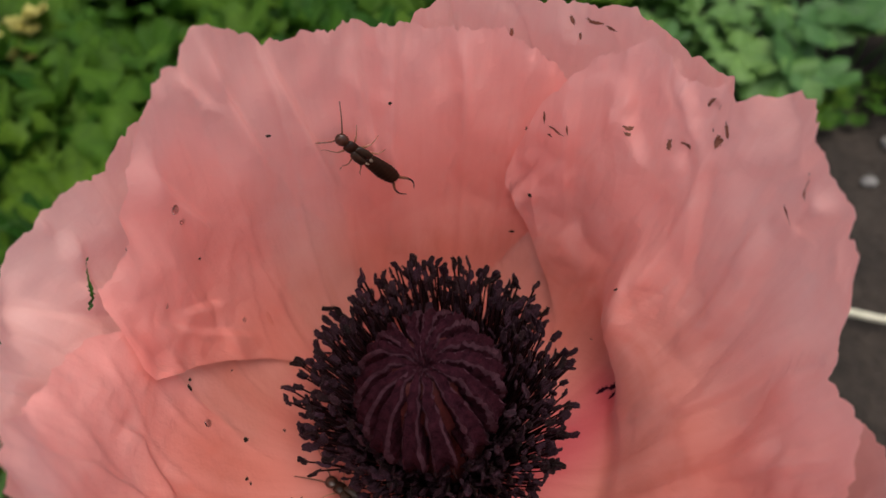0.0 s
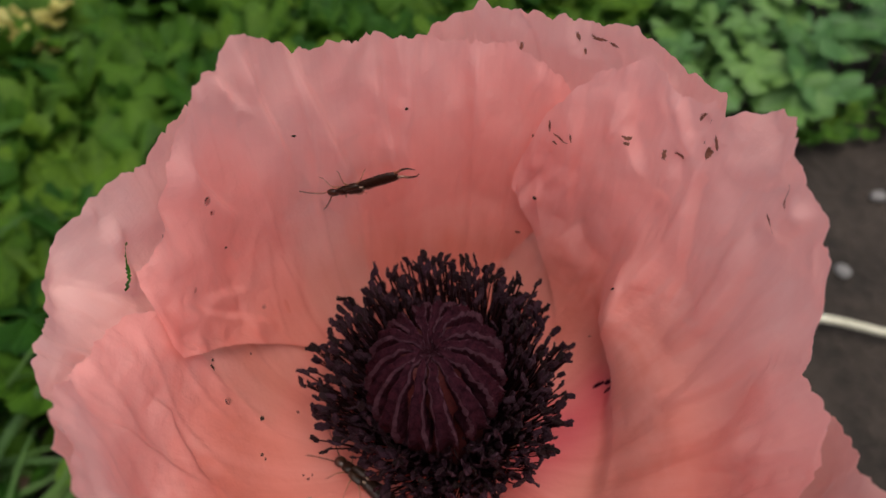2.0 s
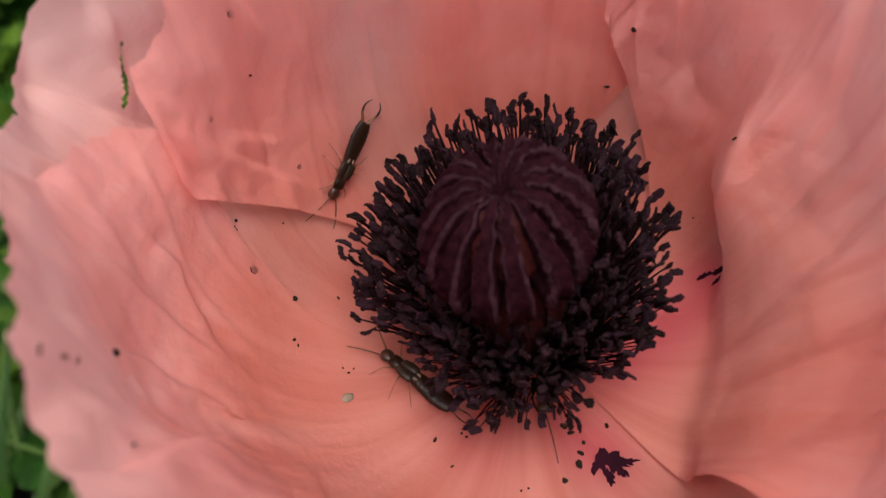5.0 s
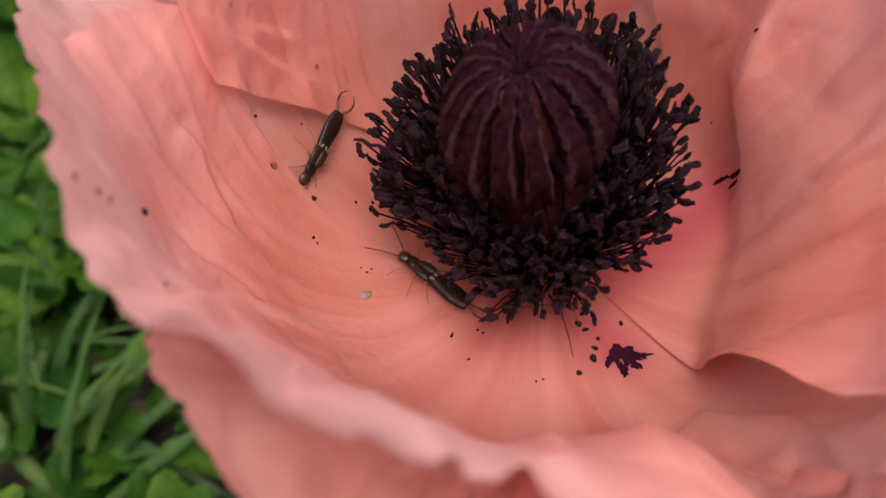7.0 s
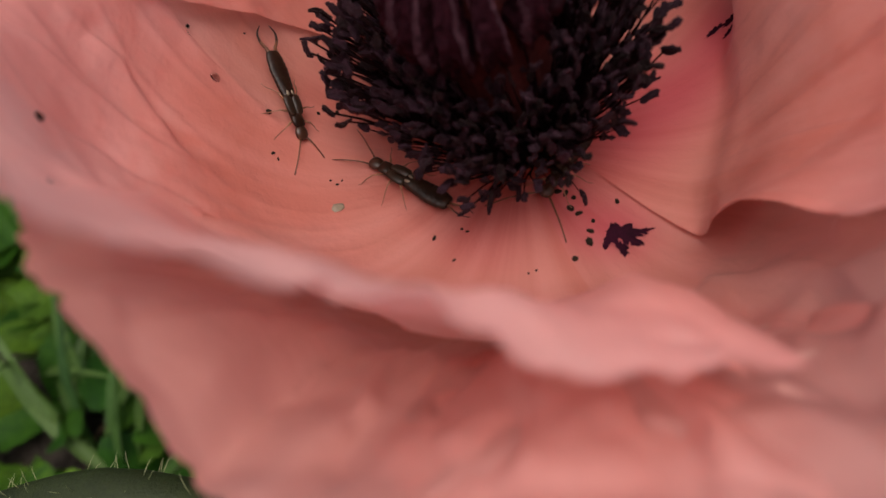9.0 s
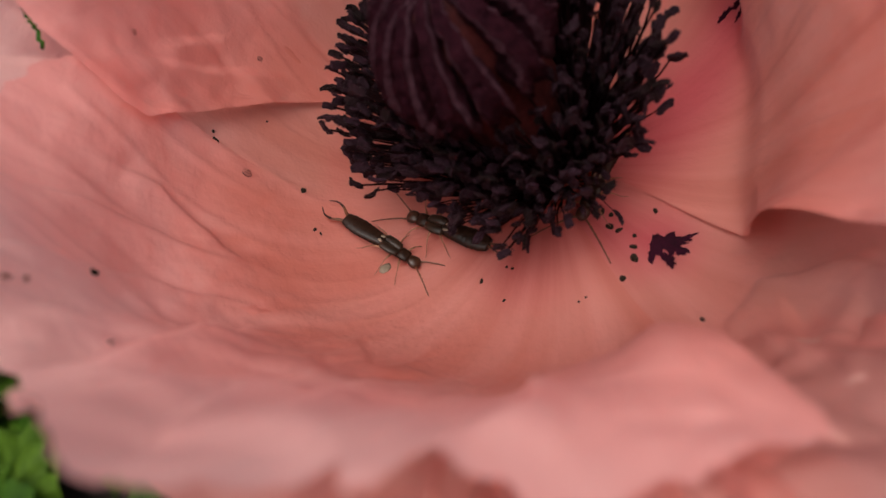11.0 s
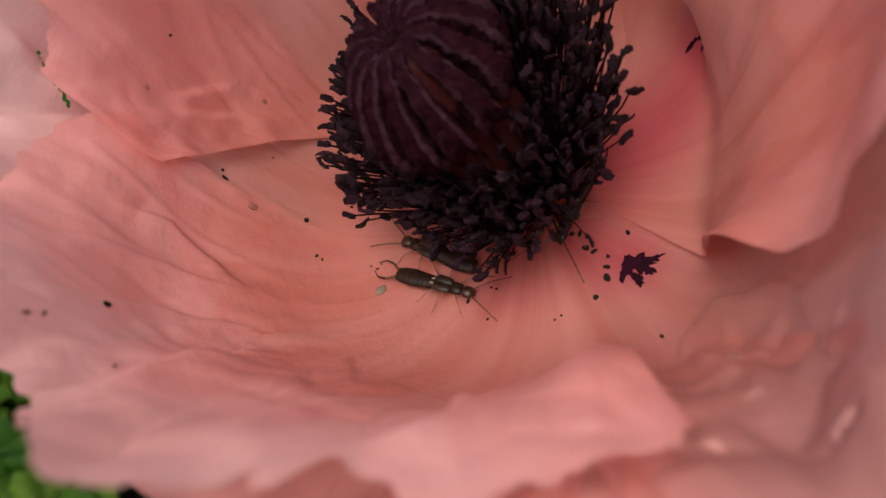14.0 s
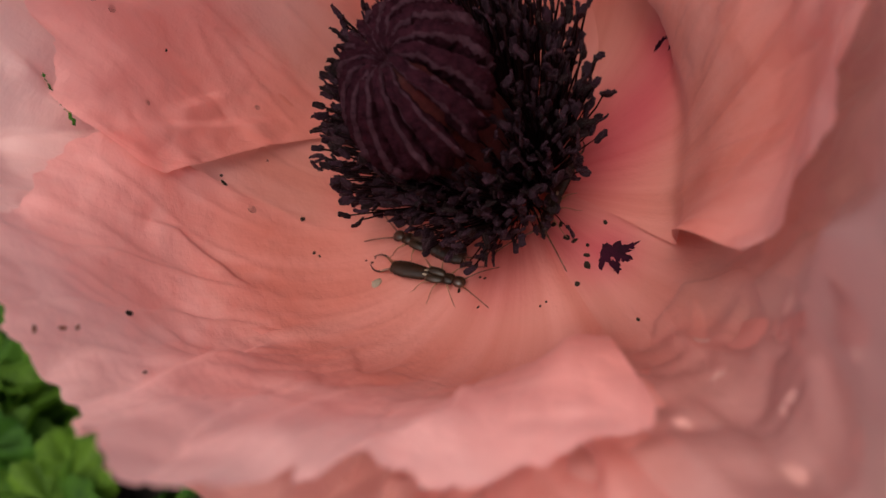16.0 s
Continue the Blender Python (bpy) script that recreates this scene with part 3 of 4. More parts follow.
def build_capsule():
    verts, faces, around = [], [], 104
    line = [along_line(DOME, k / 26) for k in range(27)] + BODY[1:]
    for i, (r, h) in enumerate(line):
        for k in range(around):
            a = 2 * math.pi * k / around
            wave = math.cos(a * RAYS)
            dip = (-0.4 - 1.3 * smooth((r - 4) / 6) if i < 27 else 0.25) * (wave if i > 26 else 1) + (0.5 * wave if i < 27 else 0)
            rr = max(r + dip + 0.25 * noise.noise(Vector((a * 4, h / 4, 2))), 0.01)
            hh = h + (0.9 * wave * smooth((i - 18) / 8) if i < 27 else 0)
            verts.append((rr * math.cos(a), rr * math.sin(a), slant(rr * math.cos(a), rr * math.sin(a), hh)))
    for i in range(len(line) - 1):
        for k in range(around):
            a, b = i * around + k, i * around + (k + 1) % around
            faces.append((a, a + around, b + around, b))
    capsule = part("seed_capsule", mesh_from("seed_capsule", verts, faces, CAPSULE), flower, "dark maroon ribbed seed capsule", UPRIGHT)
    for n in range(RAYS):
        turn = 360 * n / RAYS + 6 * noise.noise(Vector((n * 1.7, 0, 0)))
        v, f, steps = [], [], 60
        reach = 0.94 + 0.06 * noise.noise(Vector((n * 2.3, 4, 0)))
        section = [(-0.9, -2.2), (-1.12, 0.3), (-0.92, 1.0), (-0.5, 0.62), (0.0, 0.35), (0.5, 0.62), (0.92, 1.0), (1.12, 0.3), (0.9, -2.2)]
        for i in range(steps + 1):
            t = 0.05 + (reach - 0.05) * i / steps
            r, h = along_line(DOME, t)
            r2, h2 = along_line(DOME, min(t + 0.01, 1))
            d = Vector((r2 - r, h2 - h)).normalized()
            out = Vector((-d.y, d.x)) if -d.y > 0 or d.x > 0 else Vector((d.y, -d.x))
            half = (0.3 + 1.0 * smooth(t * 1.5) + 0.45 * smooth((t - 0.55) * 4)) * (1 if i < steps - 3 else 0.92 if i < steps - 1 else 0.72 if i < steps else 0.35)
            sway = 0.6 * noise.noise(Vector((t * 9, n * 3.1, 1)))
            for x, y in section:
                g = 0.30 * noise.noise(Vector((x * 3 + n * 5, t * 30, y * 3))) + 0.3 * noise.noise(Vector((x * 9 + n * 5, t * 140, y)))
                y2 = (y * 1.15 + 0.75 + g) * (0.4 + 0.6 * smooth(t * 2.0) + 0.5 * smooth((t - 0.5) * 4))
                ripple = 0.22 * noise.noise(Vector((t * 24, n * 4.7 + (x > 0) * 9, 3)))
                px, py = r + out.x * y2, x * half + sway + g + ripple * (1 if x > 0 else -1) * abs(x)
                c, d2 = math.cos(radians(turn)), math.sin(radians(turn))
                v.append((px * c - py * d2, px * d2 + py * c, slant(px * c - py * d2, px * d2 + py * c, h + out.y * y2)))
        w = len(section)
        for i in range(steps):
            for k in range(w - 1):
                a = i * w + k
                f.append((a, a + w, a + w + 1, a + 1))
        f.append(tuple(range(w)))
        f.append(tuple(reversed(range(steps * w, steps * w + w))))
        ray = mesh_from("stigma_ray", v, f, VELVET)
        ray.materials.append(VELVET_EDGE)
        ray.polygons.foreach_set("material_index", [1 if i < steps * (w - 1) and i % (w - 1) in (1, 6) else 0 for i in range(len(ray.polygons))])
        part("stigma_ray", ray, capsule, "velvety purple ray" if n == 0 else "")


build_capsule()


# ---- stamens ----
def anther_mesh(n):
    rnd = random.Random(n)
    verts, faces, rings, sides = [], [], 7, 12
    for i in range(rings):
        t = i / (rings - 1)
        w = math.sin(math.pi * (0.05 + 0.90 * t)) ** 0.26
        bend = 0.25 * math.sin(t * 3.0 + n)
        for k in range(sides):
            a = 2 * math.pi * k / sides
            groove = 1 - 0.72 * abs(math.sin(a)) ** 3
            j = 1 + rnd.uniform(-0.2, 0.2)
            verts.append(((t - 0.25) * 2.35, 0.64 * w * math.cos(a) * j * (1 + 0.3 * noise.noise(Vector((t * 3, n * 7.1, k // 6)))) + bend * 0.6, 0.46 * w * math.sin(a) * groove * j + bend + 0.25 * noise.noise(Vector((t * 4, n * 3.3, k // 4)))))
    for i in range(rings - 1):
        for k in range(sides):
            a, b = i * sides + k, i * sides + (k + 1) % sides
            faces.append((a, b, b + sides, a + sides))
    faces += [tuple(reversed(range(sides))), tuple(range((rings - 1) * sides, rings * sides))]
    return mesh_from("anther", verts, faces, ANTHER, smooth=False)


def build_stamens(count=1150):
    rnd = random.Random(11)
    inner = (([], []), ([], []))
    anthers = [anther_mesh(n) for n in range(9)]
    filaments = []
    for n in range(8):
        length, curl = 26.0, (n - 2.5) * 0.85
        pts = [(length * t, 0.5 * math.sin(t * 5 + n), curl * t * t + 0.35 * math.sin(t * 7 + 2 * n)) for t in (0, 0.17, 0.34, 0.5, 0.67, 0.84, 1)]
        filaments.append((mesh_from("filament", *tube(pts, [0.34, 0.31, 0.28, 0.25, 0.22, 0.19, 0.15], 5), FILAMENT), pts[-1]))
    for n in range(count):
        az = n * 137.508 % 360
        layer = rnd.random()
        back = math.sin(radians(az + 8))
        root = Vector(((8.0 - 1.6 * layer) * math.cos(radians(az)), (8.0 - 1.6 * layer) * math.sin(radians(az)), 3.4 + 3.0 * layer))
        wide = 27.2 - 10.0 * layer + 4.0 * back - 1.6 * max(0.0, math.cos(radians(az + 45))) + rnd.uniform(-2.4, 2.4)
        turn = az + rnd.uniform(-8, 8)
        low = rnd.uniform(0.0, 11.0) if n >= 300 else 0.0
        # the ring is thinner and higher where the earwig rests
        nook = max(0.0, 1 - abs((az - 218 + 180) % 360 - 180) / 42)
        low *= 1 - 0.8 * nook
        wide -= 0.5 * low + 6.3 * nook
        tip_at = Vector((wide * math.cos(radians(turn)) - 1.5, wide * math.sin(radians(turn)) + 1.0, 21.5 - low + 11.0 * layer + 5.5 * back + rnd.uniform(-3.0, 3.0)))
        me, tip = filaments[rnd.randrange(8)]
        way = tip_at - root
        size = way.length / Vector(tip).length
        m = UPRIGHT @ Matrix.Translation(root * MM) @ Vector(tip).rotation_difference(way).to_matrix().to_4x4() @ Matrix.Diagonal((size, size, size, 1))
        k = rnd.uniform(0.85, 1.25) / size
        hang = Matrix.Translation(Vector(tip) * MM) @ pose(0, 0, 0, rnd.uniform(0, 360), rnd.uniform(-30, 25), rnd.uniform(-25, 25)) @ Matrix.Diagonal((k, k, k, 1))
        if n < 300:
            stamen = part("stamen", me, flower, "", m)
            part("anther", anthers[n % 9], stamen, "", hang)
        else:
            for mesh, at, store in ((me, m, inner[0]), (anthers[n % 9], m @ hang, inner[1])):
                start = len(store[0])
                store[0].extend(at @ v.co / MM for v in mesh.vertices)
                store[1].extend(tuple(start + i for i in p.vertices) for p in mesh.polygons)
    tagged(part("inner_filament", mesh_from("inner_filament", *inner[0], FILAMENT), flower), kind="stuff")
    tagged(part("inner_anther", mesh_from("inner_anther", *inner[1], ANTHER), flower), kind="stuff")


build_stamens()


# ---- stem under the flower ----
def hairy_stem(points, radii, hairs, length, seed):
    rnd = random.Random(seed)
    stem = tube(points, radii, 14)
    pieces = []
    pts = [Vector(p) for p in points]
    for _ in range(hairs):
        k = rnd.random() * (len(pts) - 1)
        i = min(int(k), len(pts) - 2)
        p = pts[i].lerp(pts[i + 1], k - i)
        r = radii[i] * (1 - k + i) + radii[i + 1] * (k - i)
        d = (pts[i + 1] - pts[i]).normalized()
        side = d.orthogonal().normalized()
        side.rotate(Matrix.Rotation(rnd.random() * 2 * math.pi, 3, d))
        way = (side + d * rnd.uniform(-0.5, 0.7)).normalized()
        long = length * rnd.uniform(0.5, 1.2)
        a = p + side * r * 0.95
        pieces.append(tube([a, a + way * long * 0.6, a + way * long + Vector((0, 0, -0.12 * long))], [0.07, 0.05, 0.015], 3))
    return stem, join(*pieces)


def spline(points, n):
    """Points on a smooth line through the given ones."""
    out, p = [], [Vector(q) for q in points]
    p = [p[0] * 2 - p[1]] + p + [p[-1] * 2 - p[-2]]
    for i in range(1, len(p) - 2):
        for k in range(n):
            t = k / n
            out.append(0.5 * (2 * p[i] + (p[i + 1] - p[i - 1]) * t + (2 * p[i - 1] - 5 * p[i] + 4 * p[i + 1] - p[i + 2]) * t * t + (3 * p[i] - p[i - 1] - 3 * p[i + 1] + p[i + 2]) * t ** 3))
    return out + [p[-2]]


line = spline([(0, 0, -2), (2, 2, -20), (6, 10, -120), (3, 16, -220), (0, 12, -309)], 5)
stem, hairs = hairy_stem(line, [6.5] + [3.6] * 3 + [3.2] * (len(line) - 4), 260, 3.0, 5)
stem_ob = part("stem", mesh_from("stem", *stem, STEM), flower, "bristly green stem")
part("hairs", mesh_from("hairs", *hairs, HAIR), stem_ob)


# ---- marks that belong to the petals ----
def patch(petal, az, s, long, wide, heading, mat, name, label, seed, above=0.12):
    """A ragged thin patch that follows the petal."""
    rnd = random.Random(seed)
    h = radians(heading)
    verts, faces, n, rings = [], [], 26, 5
    edge = [0.55 + 0.45 * rnd.random() + 0.35 * noise.noise(Vector((k * 0.9, seed * 3.7, 0))) for k in range(n)]

    def at(du, dv):
        r = cup(az, s)[0]
        a, ss = az + math.degrees(du / max(r, 8)), s + dv
        p, _, _, nn = cup_frame(a, ss, petal.kind)
        return p + nn * (petal.rise(a, ss, petal.across(a, ss)) + above)

    verts.append(at(0, 0))
    for i in range(1, rings + 1):
        for k in range(n):
            a = 2 * math.pi * k / n
            x, y = long * 0.5 * math.cos(a) * edge[k] * i / rings, wide * 0.5 * math.sin(a) * edge[k] * i / rings
            verts.append(at(y * math.cos(h) + x * math.sin(h), x * math.cos(h) - y * math.sin(h)))
    for k in range(n):
        faces.append((0, 1 + k, 1 + (k + 1) % n))
    for i in range(rings - 1):
        for k in range(n):
            a, b = 1 + i * n + k, 1 + i * n + (k + 1) % n
            faces.append((a, a + n, b + n, b))
    return part(name, mesh_from(name, verts, faces, mat), petal.ob, label)


for n, (az, s, long, wide, heading) in enumerate([(-53, 19, 6.2, 4.6, 20), (-56.5, 18, 5.2, 2.8, -60), (-49.5, 20.2, 5, 1.8, 40), (-57.5, 21, 4.6, 1.8, -10), (-53, 21.3, 4, 1.8, 10), (-46, 21.5, 1.4, 0.5, 45)]):
    patch(RIGHT_FRONT, az, s, long, wide, heading, BLOTCH, "blotch", "dark purple blotch at the petal's foot", n + 1)
for n, (az, s, long, wide, heading) in enumerate([(22, 35, 6.5, 1.7, -12), (23.5, 31.5, 4.5, 1.2, -6), (20, 33, 3.5, 0.9, 8)]):
    patch(RIGHT, az, s, long, wide, heading, BLOTCH, "blotch", "dark purple streak at the petal's foot", n + 7)
for n, (az, s, long, wide, heading) in enumerate([(68, 89.5, 3.6, 0.5, 5), (64.5, 87.6, 4.5, 0.6, 85), (61.8, 89, 2.2, 0.5, 15), (66, 85.5, 1.4, 0.7, 70), (72, 86, 1.2, 0.6, 0),
                                                  (47.2, 95, 1.8, 1.4, 20), (46.2, 94, 3.0, 0.7, 30), (48.6, 92.8, 2.6, 0.7, 75), (48.2, 91.8, 2.6, 0.7, 75), (34.6, 103.5, 2.2, 1.3, 60), (35.4, 103, 1.6, 0.7, 10),
                                                  (39, 94, 3.0, 1.1, 15), (36, 94.4, 3.4, 0.9, 70), (33.6, 94.9, 2.6, 1.2, 60), (32.9, 93.8, 1.8, 0.9, 10), (30.8, 98.5, 2.8, 1.5, 0), (30.2, 101, 3.4, 0.7, 20), (33.5, 99.5, 1.8, 1.0, 30),
                                                  (13.5, 102, 3.6, 0.7, 50), (14.4, 95.8, 3.4, 0.7, 55), (15.6, 93, 1.8, 1.2, 70), (12.9, 95, 2.0, 0.5, 10)]):
    patch(RIGHT, az, s, long, wide, heading, SCAR, "torn_mark", "dried brown tear", n + 20)
for az, s, long, wide, heading in ((-140.7, 91, 1.6, 0.9, 20), (-141.3, 89, 1.2, 0.8, 60), (-139.6, 94.5, 2.2, 0.6, 80)):
    patch(FRONT_LEFT, az, s, long, wide, heading, SCAR, "stain", "small brown stain", int(az + 300))
patch(FRONT_OUTER, -92, 80, 2.6, 1.0, 20, SCAR, "stain", "small brown stain", 91)
for n, (az, s, long, wide, heading) in enumerate([(64, 102, 4.5, 1.6, 80), (68, 101.5, 3, 1.4, 30), (61, 101, 3, 1.4, 60), (66, 99, 2.5, 0.8, 10), (79, 97, 3, 1.5, 0)]):
    patch(BACK_OUTER, az, s, long * 0.7, wide * 0.6, heading, SCAR, "torn_mark", "dried brown tear", n + 40)

for n, (az, s, long, wide, heading) in enumerate([(-57, 89, 5.5, 4.2, 30), (-62, 79, 3.4, 2.2, 60), (-54, 69, 3.6, 2.6, 20), (-61, 54, 4.0, 1.6, 10), (-66, 85, 3.4, 2.2, 0), (-64, 66, 2.6, 1.6, 70), (-70, 74, 3.0, 1.4, 30)]):
    patch(RIGHT_FRONT, az, s, long, wide, heading, BLISTER, "blister", "pale watery blister", n + 60)


# ---- earwigs ----
def build_earwig():
    bug = new("earwig")
    rings = []
    for i in range(41):
        t = i / 40
        x = 2.6 - 8.4 * t
        w = float(np.interp(t, [0, 0.2, 0.6, 0.85, 1], [1.15, 1.5, 1.85, 1.65, 1.2]))
        pinch = 1 - 0.07 * (1 - abs(math.sin(t * 9 * math.pi))) ** 2
        rings.append((x, w * pinch, (0.78 - 0.18 * t) * pinch, 1.35 - 0.25 * t, 0))
    part("abdomen", mesh_from("abdomen", *loft(rings, 14), SHELL), bug, "glossy dark brown segmented abdomen")
    part("head", mesh_from("head", *loft([(10.0, 0.35, 0.25, 1.05, 0), (9.75, 0.85, 0.5, 1.1, 0), (9.2, 1.18, 0.66, 1.2, 0), (8.5, 1.2, 0.66, 1.25, 0), (7.9, 0.95, 0.5, 1.3, 0), (7.6, 0.55, 0.4, 1.3, 0)]), HEAD), bug, "dark reddish brown head")
    part("pronotum", mesh_from("pronotum", *loft([(7.75, 0.7, 0.25, 1.45, 0), (7.5, 1.12, 0.42, 1.5, 0), (6.6, 1.22, 0.5, 1.5, 0), (5.9, 1.18, 0.48, 1.5, 0), (5.55, 0.8, 0.3, 1.5, 0)]), SHELL), bug)
    part("thorax", mesh_from("thorax", *loft([(7.7, 0.5, 0.4, 1.1, 0), (6.5, 0.9, 0.6, 1.1, 0), (4.0, 1.1, 0.7, 1.15, 0), (2.0, 1.0, 0.6, 1.2, 0)]), SHELL), bug)
    for side in (1, -1):
        part("wing_case", mesh_from("wing_case", *loft([(5.8, 0.4, 0.22, 1.75, 0.5 * side), (5.4, 0.72, 0.34, 1.78, 0.7 * side), (4.0, 0.85, 0.4, 1.8, 0.84 * side), (2.6, 0.8, 0.36, 1.8, 0.84 * side), (2.15, 0.5, 0.2, 1.75, 0.75 * side)]), WING), bug, "brown wing case")
        part("wing_tip", mesh_from("wing_tip", *loft([(2.3, 0.22, 0.12, 2.0, 0.5 * side), (1.95, 0.3, 0.16, 2.0, 0.48 * side), (1.6, 0.24, 0.12, 1.97, 0.42 * side), (1.35, 0.1, 0.05, 1.94, 0.36 * side)], 8), PALE), bug, "pale folded wing tip")
        claw = spline([(-5.4, 0.6 * side, 1.1), (-6.4, 0.95 * side, 1.1), (-7.6, 1.7 * side, 1.2), (-9.0, 1.8 * side, 1.35), (-10.2, 0.95 * side, 1.5)], 4)
        arm = part("forceps_arm", mesh_from("forceps_arm", *tube(claw[:9], [float(np.interp(k / 16, [0, 0.15, 0.5, 1], [0.42, 0.32, 0.23, 0.07])) for k in range(9)], 7), AMBER), bug, "curved amber pincer")
        part("tip", mesh_from("tip", *tube(claw[8:], [float(np.interp(k / 16, [0, 0.15, 0.5, 1], [0.42, 0.32, 0.23, 0.07])) for k in range(8, 17)], 7), SHELL), arm, "dark curved pincer tip")
        feeler = spline([(0, 0, 0), (1.4, 0.7 * side, 0.5), (4.0, 2.0 * side, 0.6), (6.6, 3.2 * side, 0.1)], 5)
        antenna = part("antenna", mesh_from("antenna", *tube(feeler, [0.15 * (1 - 0.5 * k / len(feeler)) * (1 if k % 2 else 1.25) for k in range(len(feeler))], 5), AMBER), bug, "thin brown feeler", pose(0.0094, 0.0006 * side, 0.00115))
        antenna["side"] = side
        for x, sweep in ((6.4, 38), (4.7, -14), (3.2, -48)):
            thigh = tube([(0, 0, 0), (0.9, 0, 0.35), (2.0, 0, 0.55)], [0.15, 0.21, 0.12], 6)
            shin = tube([(2.0, 0, 0.55), (3.0, 0, 0.0), (3.9, 0, -0.75)], [0.11, 0.09, 0.07], 5)
            foot = tube([(3.9, 0, -0.75), (4.5, 0.05, -0.86), (4.9, 0.1, -0.84)], [0.07, 0.06, 0.045], 4)
            leg = part("leg", mesh_from("leg", *join(thigh, shin, foot), LEG), bug, "", pose(x * MM, 0.8 * side * MM, 0.9 * MM, 0, 0, side * 90 - side * sweep))
            leg["base_turn"], leg["side"], leg["x"] = side * 90 - side * sweep, side, x
    return bug


earwig = tagged(build_earwig(), "dark brown earwig walking over the petals", "insect", "earwigs in the flower")


resting = copy_thing(earwig, seat(-150.5, 15.0, -66, 0.6, 7) @ Matrix.Scale(1.06, 4))
for arm in [o for o in resting.children if o.name.startswith("forceps_arm")]:
    arm.matrix_basis = Matrix.Diagonal((1, 0.42, 1, 1))
tagged(resting, "dark brown earwig with straight pincers resting beside the stamens", "insect", "earwigs in the flower")
hidden = copy_thing(earwig, seat(-84, 9.0, -38, 0.0) @ pose(-0.0128, 0, 0.0002, 0, 0, 0))
for feeler in [o for o in hidden.children if o.name.startswith("antenna")]:
    feeler.matrix_basis = feeler.matrix_basis @ pose(0, 0, 0, 0, 0, 20 * feeler["side"]) @ Matrix.Diagonal((1.3, 1.3, 1, 1))
tagged(hidden, "dark brown earwig half hidden under the stamens", "insect", "earwigs in the flower")


# ---- crumbs and drops on the petals ----
def crumb_mesh(seed):
    rnd = random.Random(seed)
    bm = bmesh.new()
    bmesh.ops.create_icosphere(bm, subdivisions=2, radius=0.5 * MM)
    for v in bm.verts:
        v.co *= 1 + 0.35 * noise.noise(v.co * 2600 + Vector((seed * 9, 0, 0)))
        v.co.z *= 0.75
    me = bpy.data.meshes.new("crumb")
    bm.to_mesh(me)
    bm.free()
    me.materials.append(CRUMB)
    return me


CRUMB_MESHES = [crumb_mesh(n) for n in range(4)]
CRUMBS = [(179, 40, 1.0), (-171, 38, 0.7), (-170, 37, 0.5), (-166, 28, 0.4), (-164.5, 27, 0.5), (-166, 26, 0.4), (168, 28, 0.7), (171, 31, 0.6), (-128, 18, 0.7), (-121, 14, 0.5), (-118, 14, 0.5), (-116, 20, 0.5),
          (-87, 20, 0.4), (-63, 6, 1.0), (-59, 7, 0.9), (-57, 8.5, 0.8), (-63, 10, 1.1), (-61, 11.5, 0.9), (-58, 14, 0.7), (-65, 17, 1.3), (-62, 15.4, 0.9), (-73, 19, 1.0), (-43, 14, 0.8), (-65, 34, 0.7), (106.3, 95, 0.6), (155.7, 75.5, 0.5),
          (174, 56, 0.9), (172.5, 56.8, 0.6), (68.7, 69, 0.8), (72.6, 54.5, 0.7), (34.3, 61, 0.6), (-148.5, 79.5, 1.0), (135.2, 95, 0.6), (164.3, 48, 0.4), (38.2, 37.5, 0.4), (-133.8, 82, 0.5), (-89.6, 20.5, 0.4), (169.3, 93, 0.5)]
for n, (az, s, size) in enumerate(CRUMBS):
    crumb = tagged(new("crumb", CRUMB_MESHES[n % 4]), "tiny dark crumb of droppings lying on the petal", "crumb", "crumbs on the petals")
    long = 2.2 if n in (30, 29, 32, 26) else 1.0 + 0.4 * (n % 3)
    crumb.matrix_basis = seat(az, s, n * 47 % 180, 0.15 * size) @ Matrix.Diagonal((size * long ** 0.7, size / long ** 0.5, size * 0.9, 1))
fleck = new("pale_fleck", mesh_from("pale_fleck", *loft([(-1.3, 0.2, 0.05, 0.1, 0), (-0.7, 0.7, 0.14, 0.12, 0.1), (0.2, 0.9, 0.16, 0.12, -0.1), (1.2, 0.4, 0.08, 0.1, 0)], 9), PALE))
tagged(fleck, "small pale flake lying on the petal", "flake").matrix_basis = seat(-156, 28, 30, 0.0)


def drop_mesh():
    bm = bmesh.new()
    bmesh.ops.create_uvsphere(bm, u_segments=20, v_segments=12, radius=0.9 * MM)
    for v in bm.verts:
        v.co.z = v.co.z * 0.5 if v.co.z > 0 else v.co.z * 0.05
    for f in bm.faces:
        f.smooth = True
    me = bpy.data.meshes.new("water_drop")
    bm.to_mesh(me)
    bm.free()
    me.materials.append(WATER)
    return me


DROP = drop_mesh()
for az, s, size in ((180, 51, 1.0), (154, 54, 0.6), (158, 92, 1.0), (157, 88, 0.8), (168, 76, 0.6)):
    drop = tagged(new("water_drop", DROP), "clear water drop on the petal", "water drop", "water drops")
    drop.matrix_basis = seat(az, s, 0, 0.05) @ Matrix.Diagonal((size, size * 0.85, size * 0.8, 1))


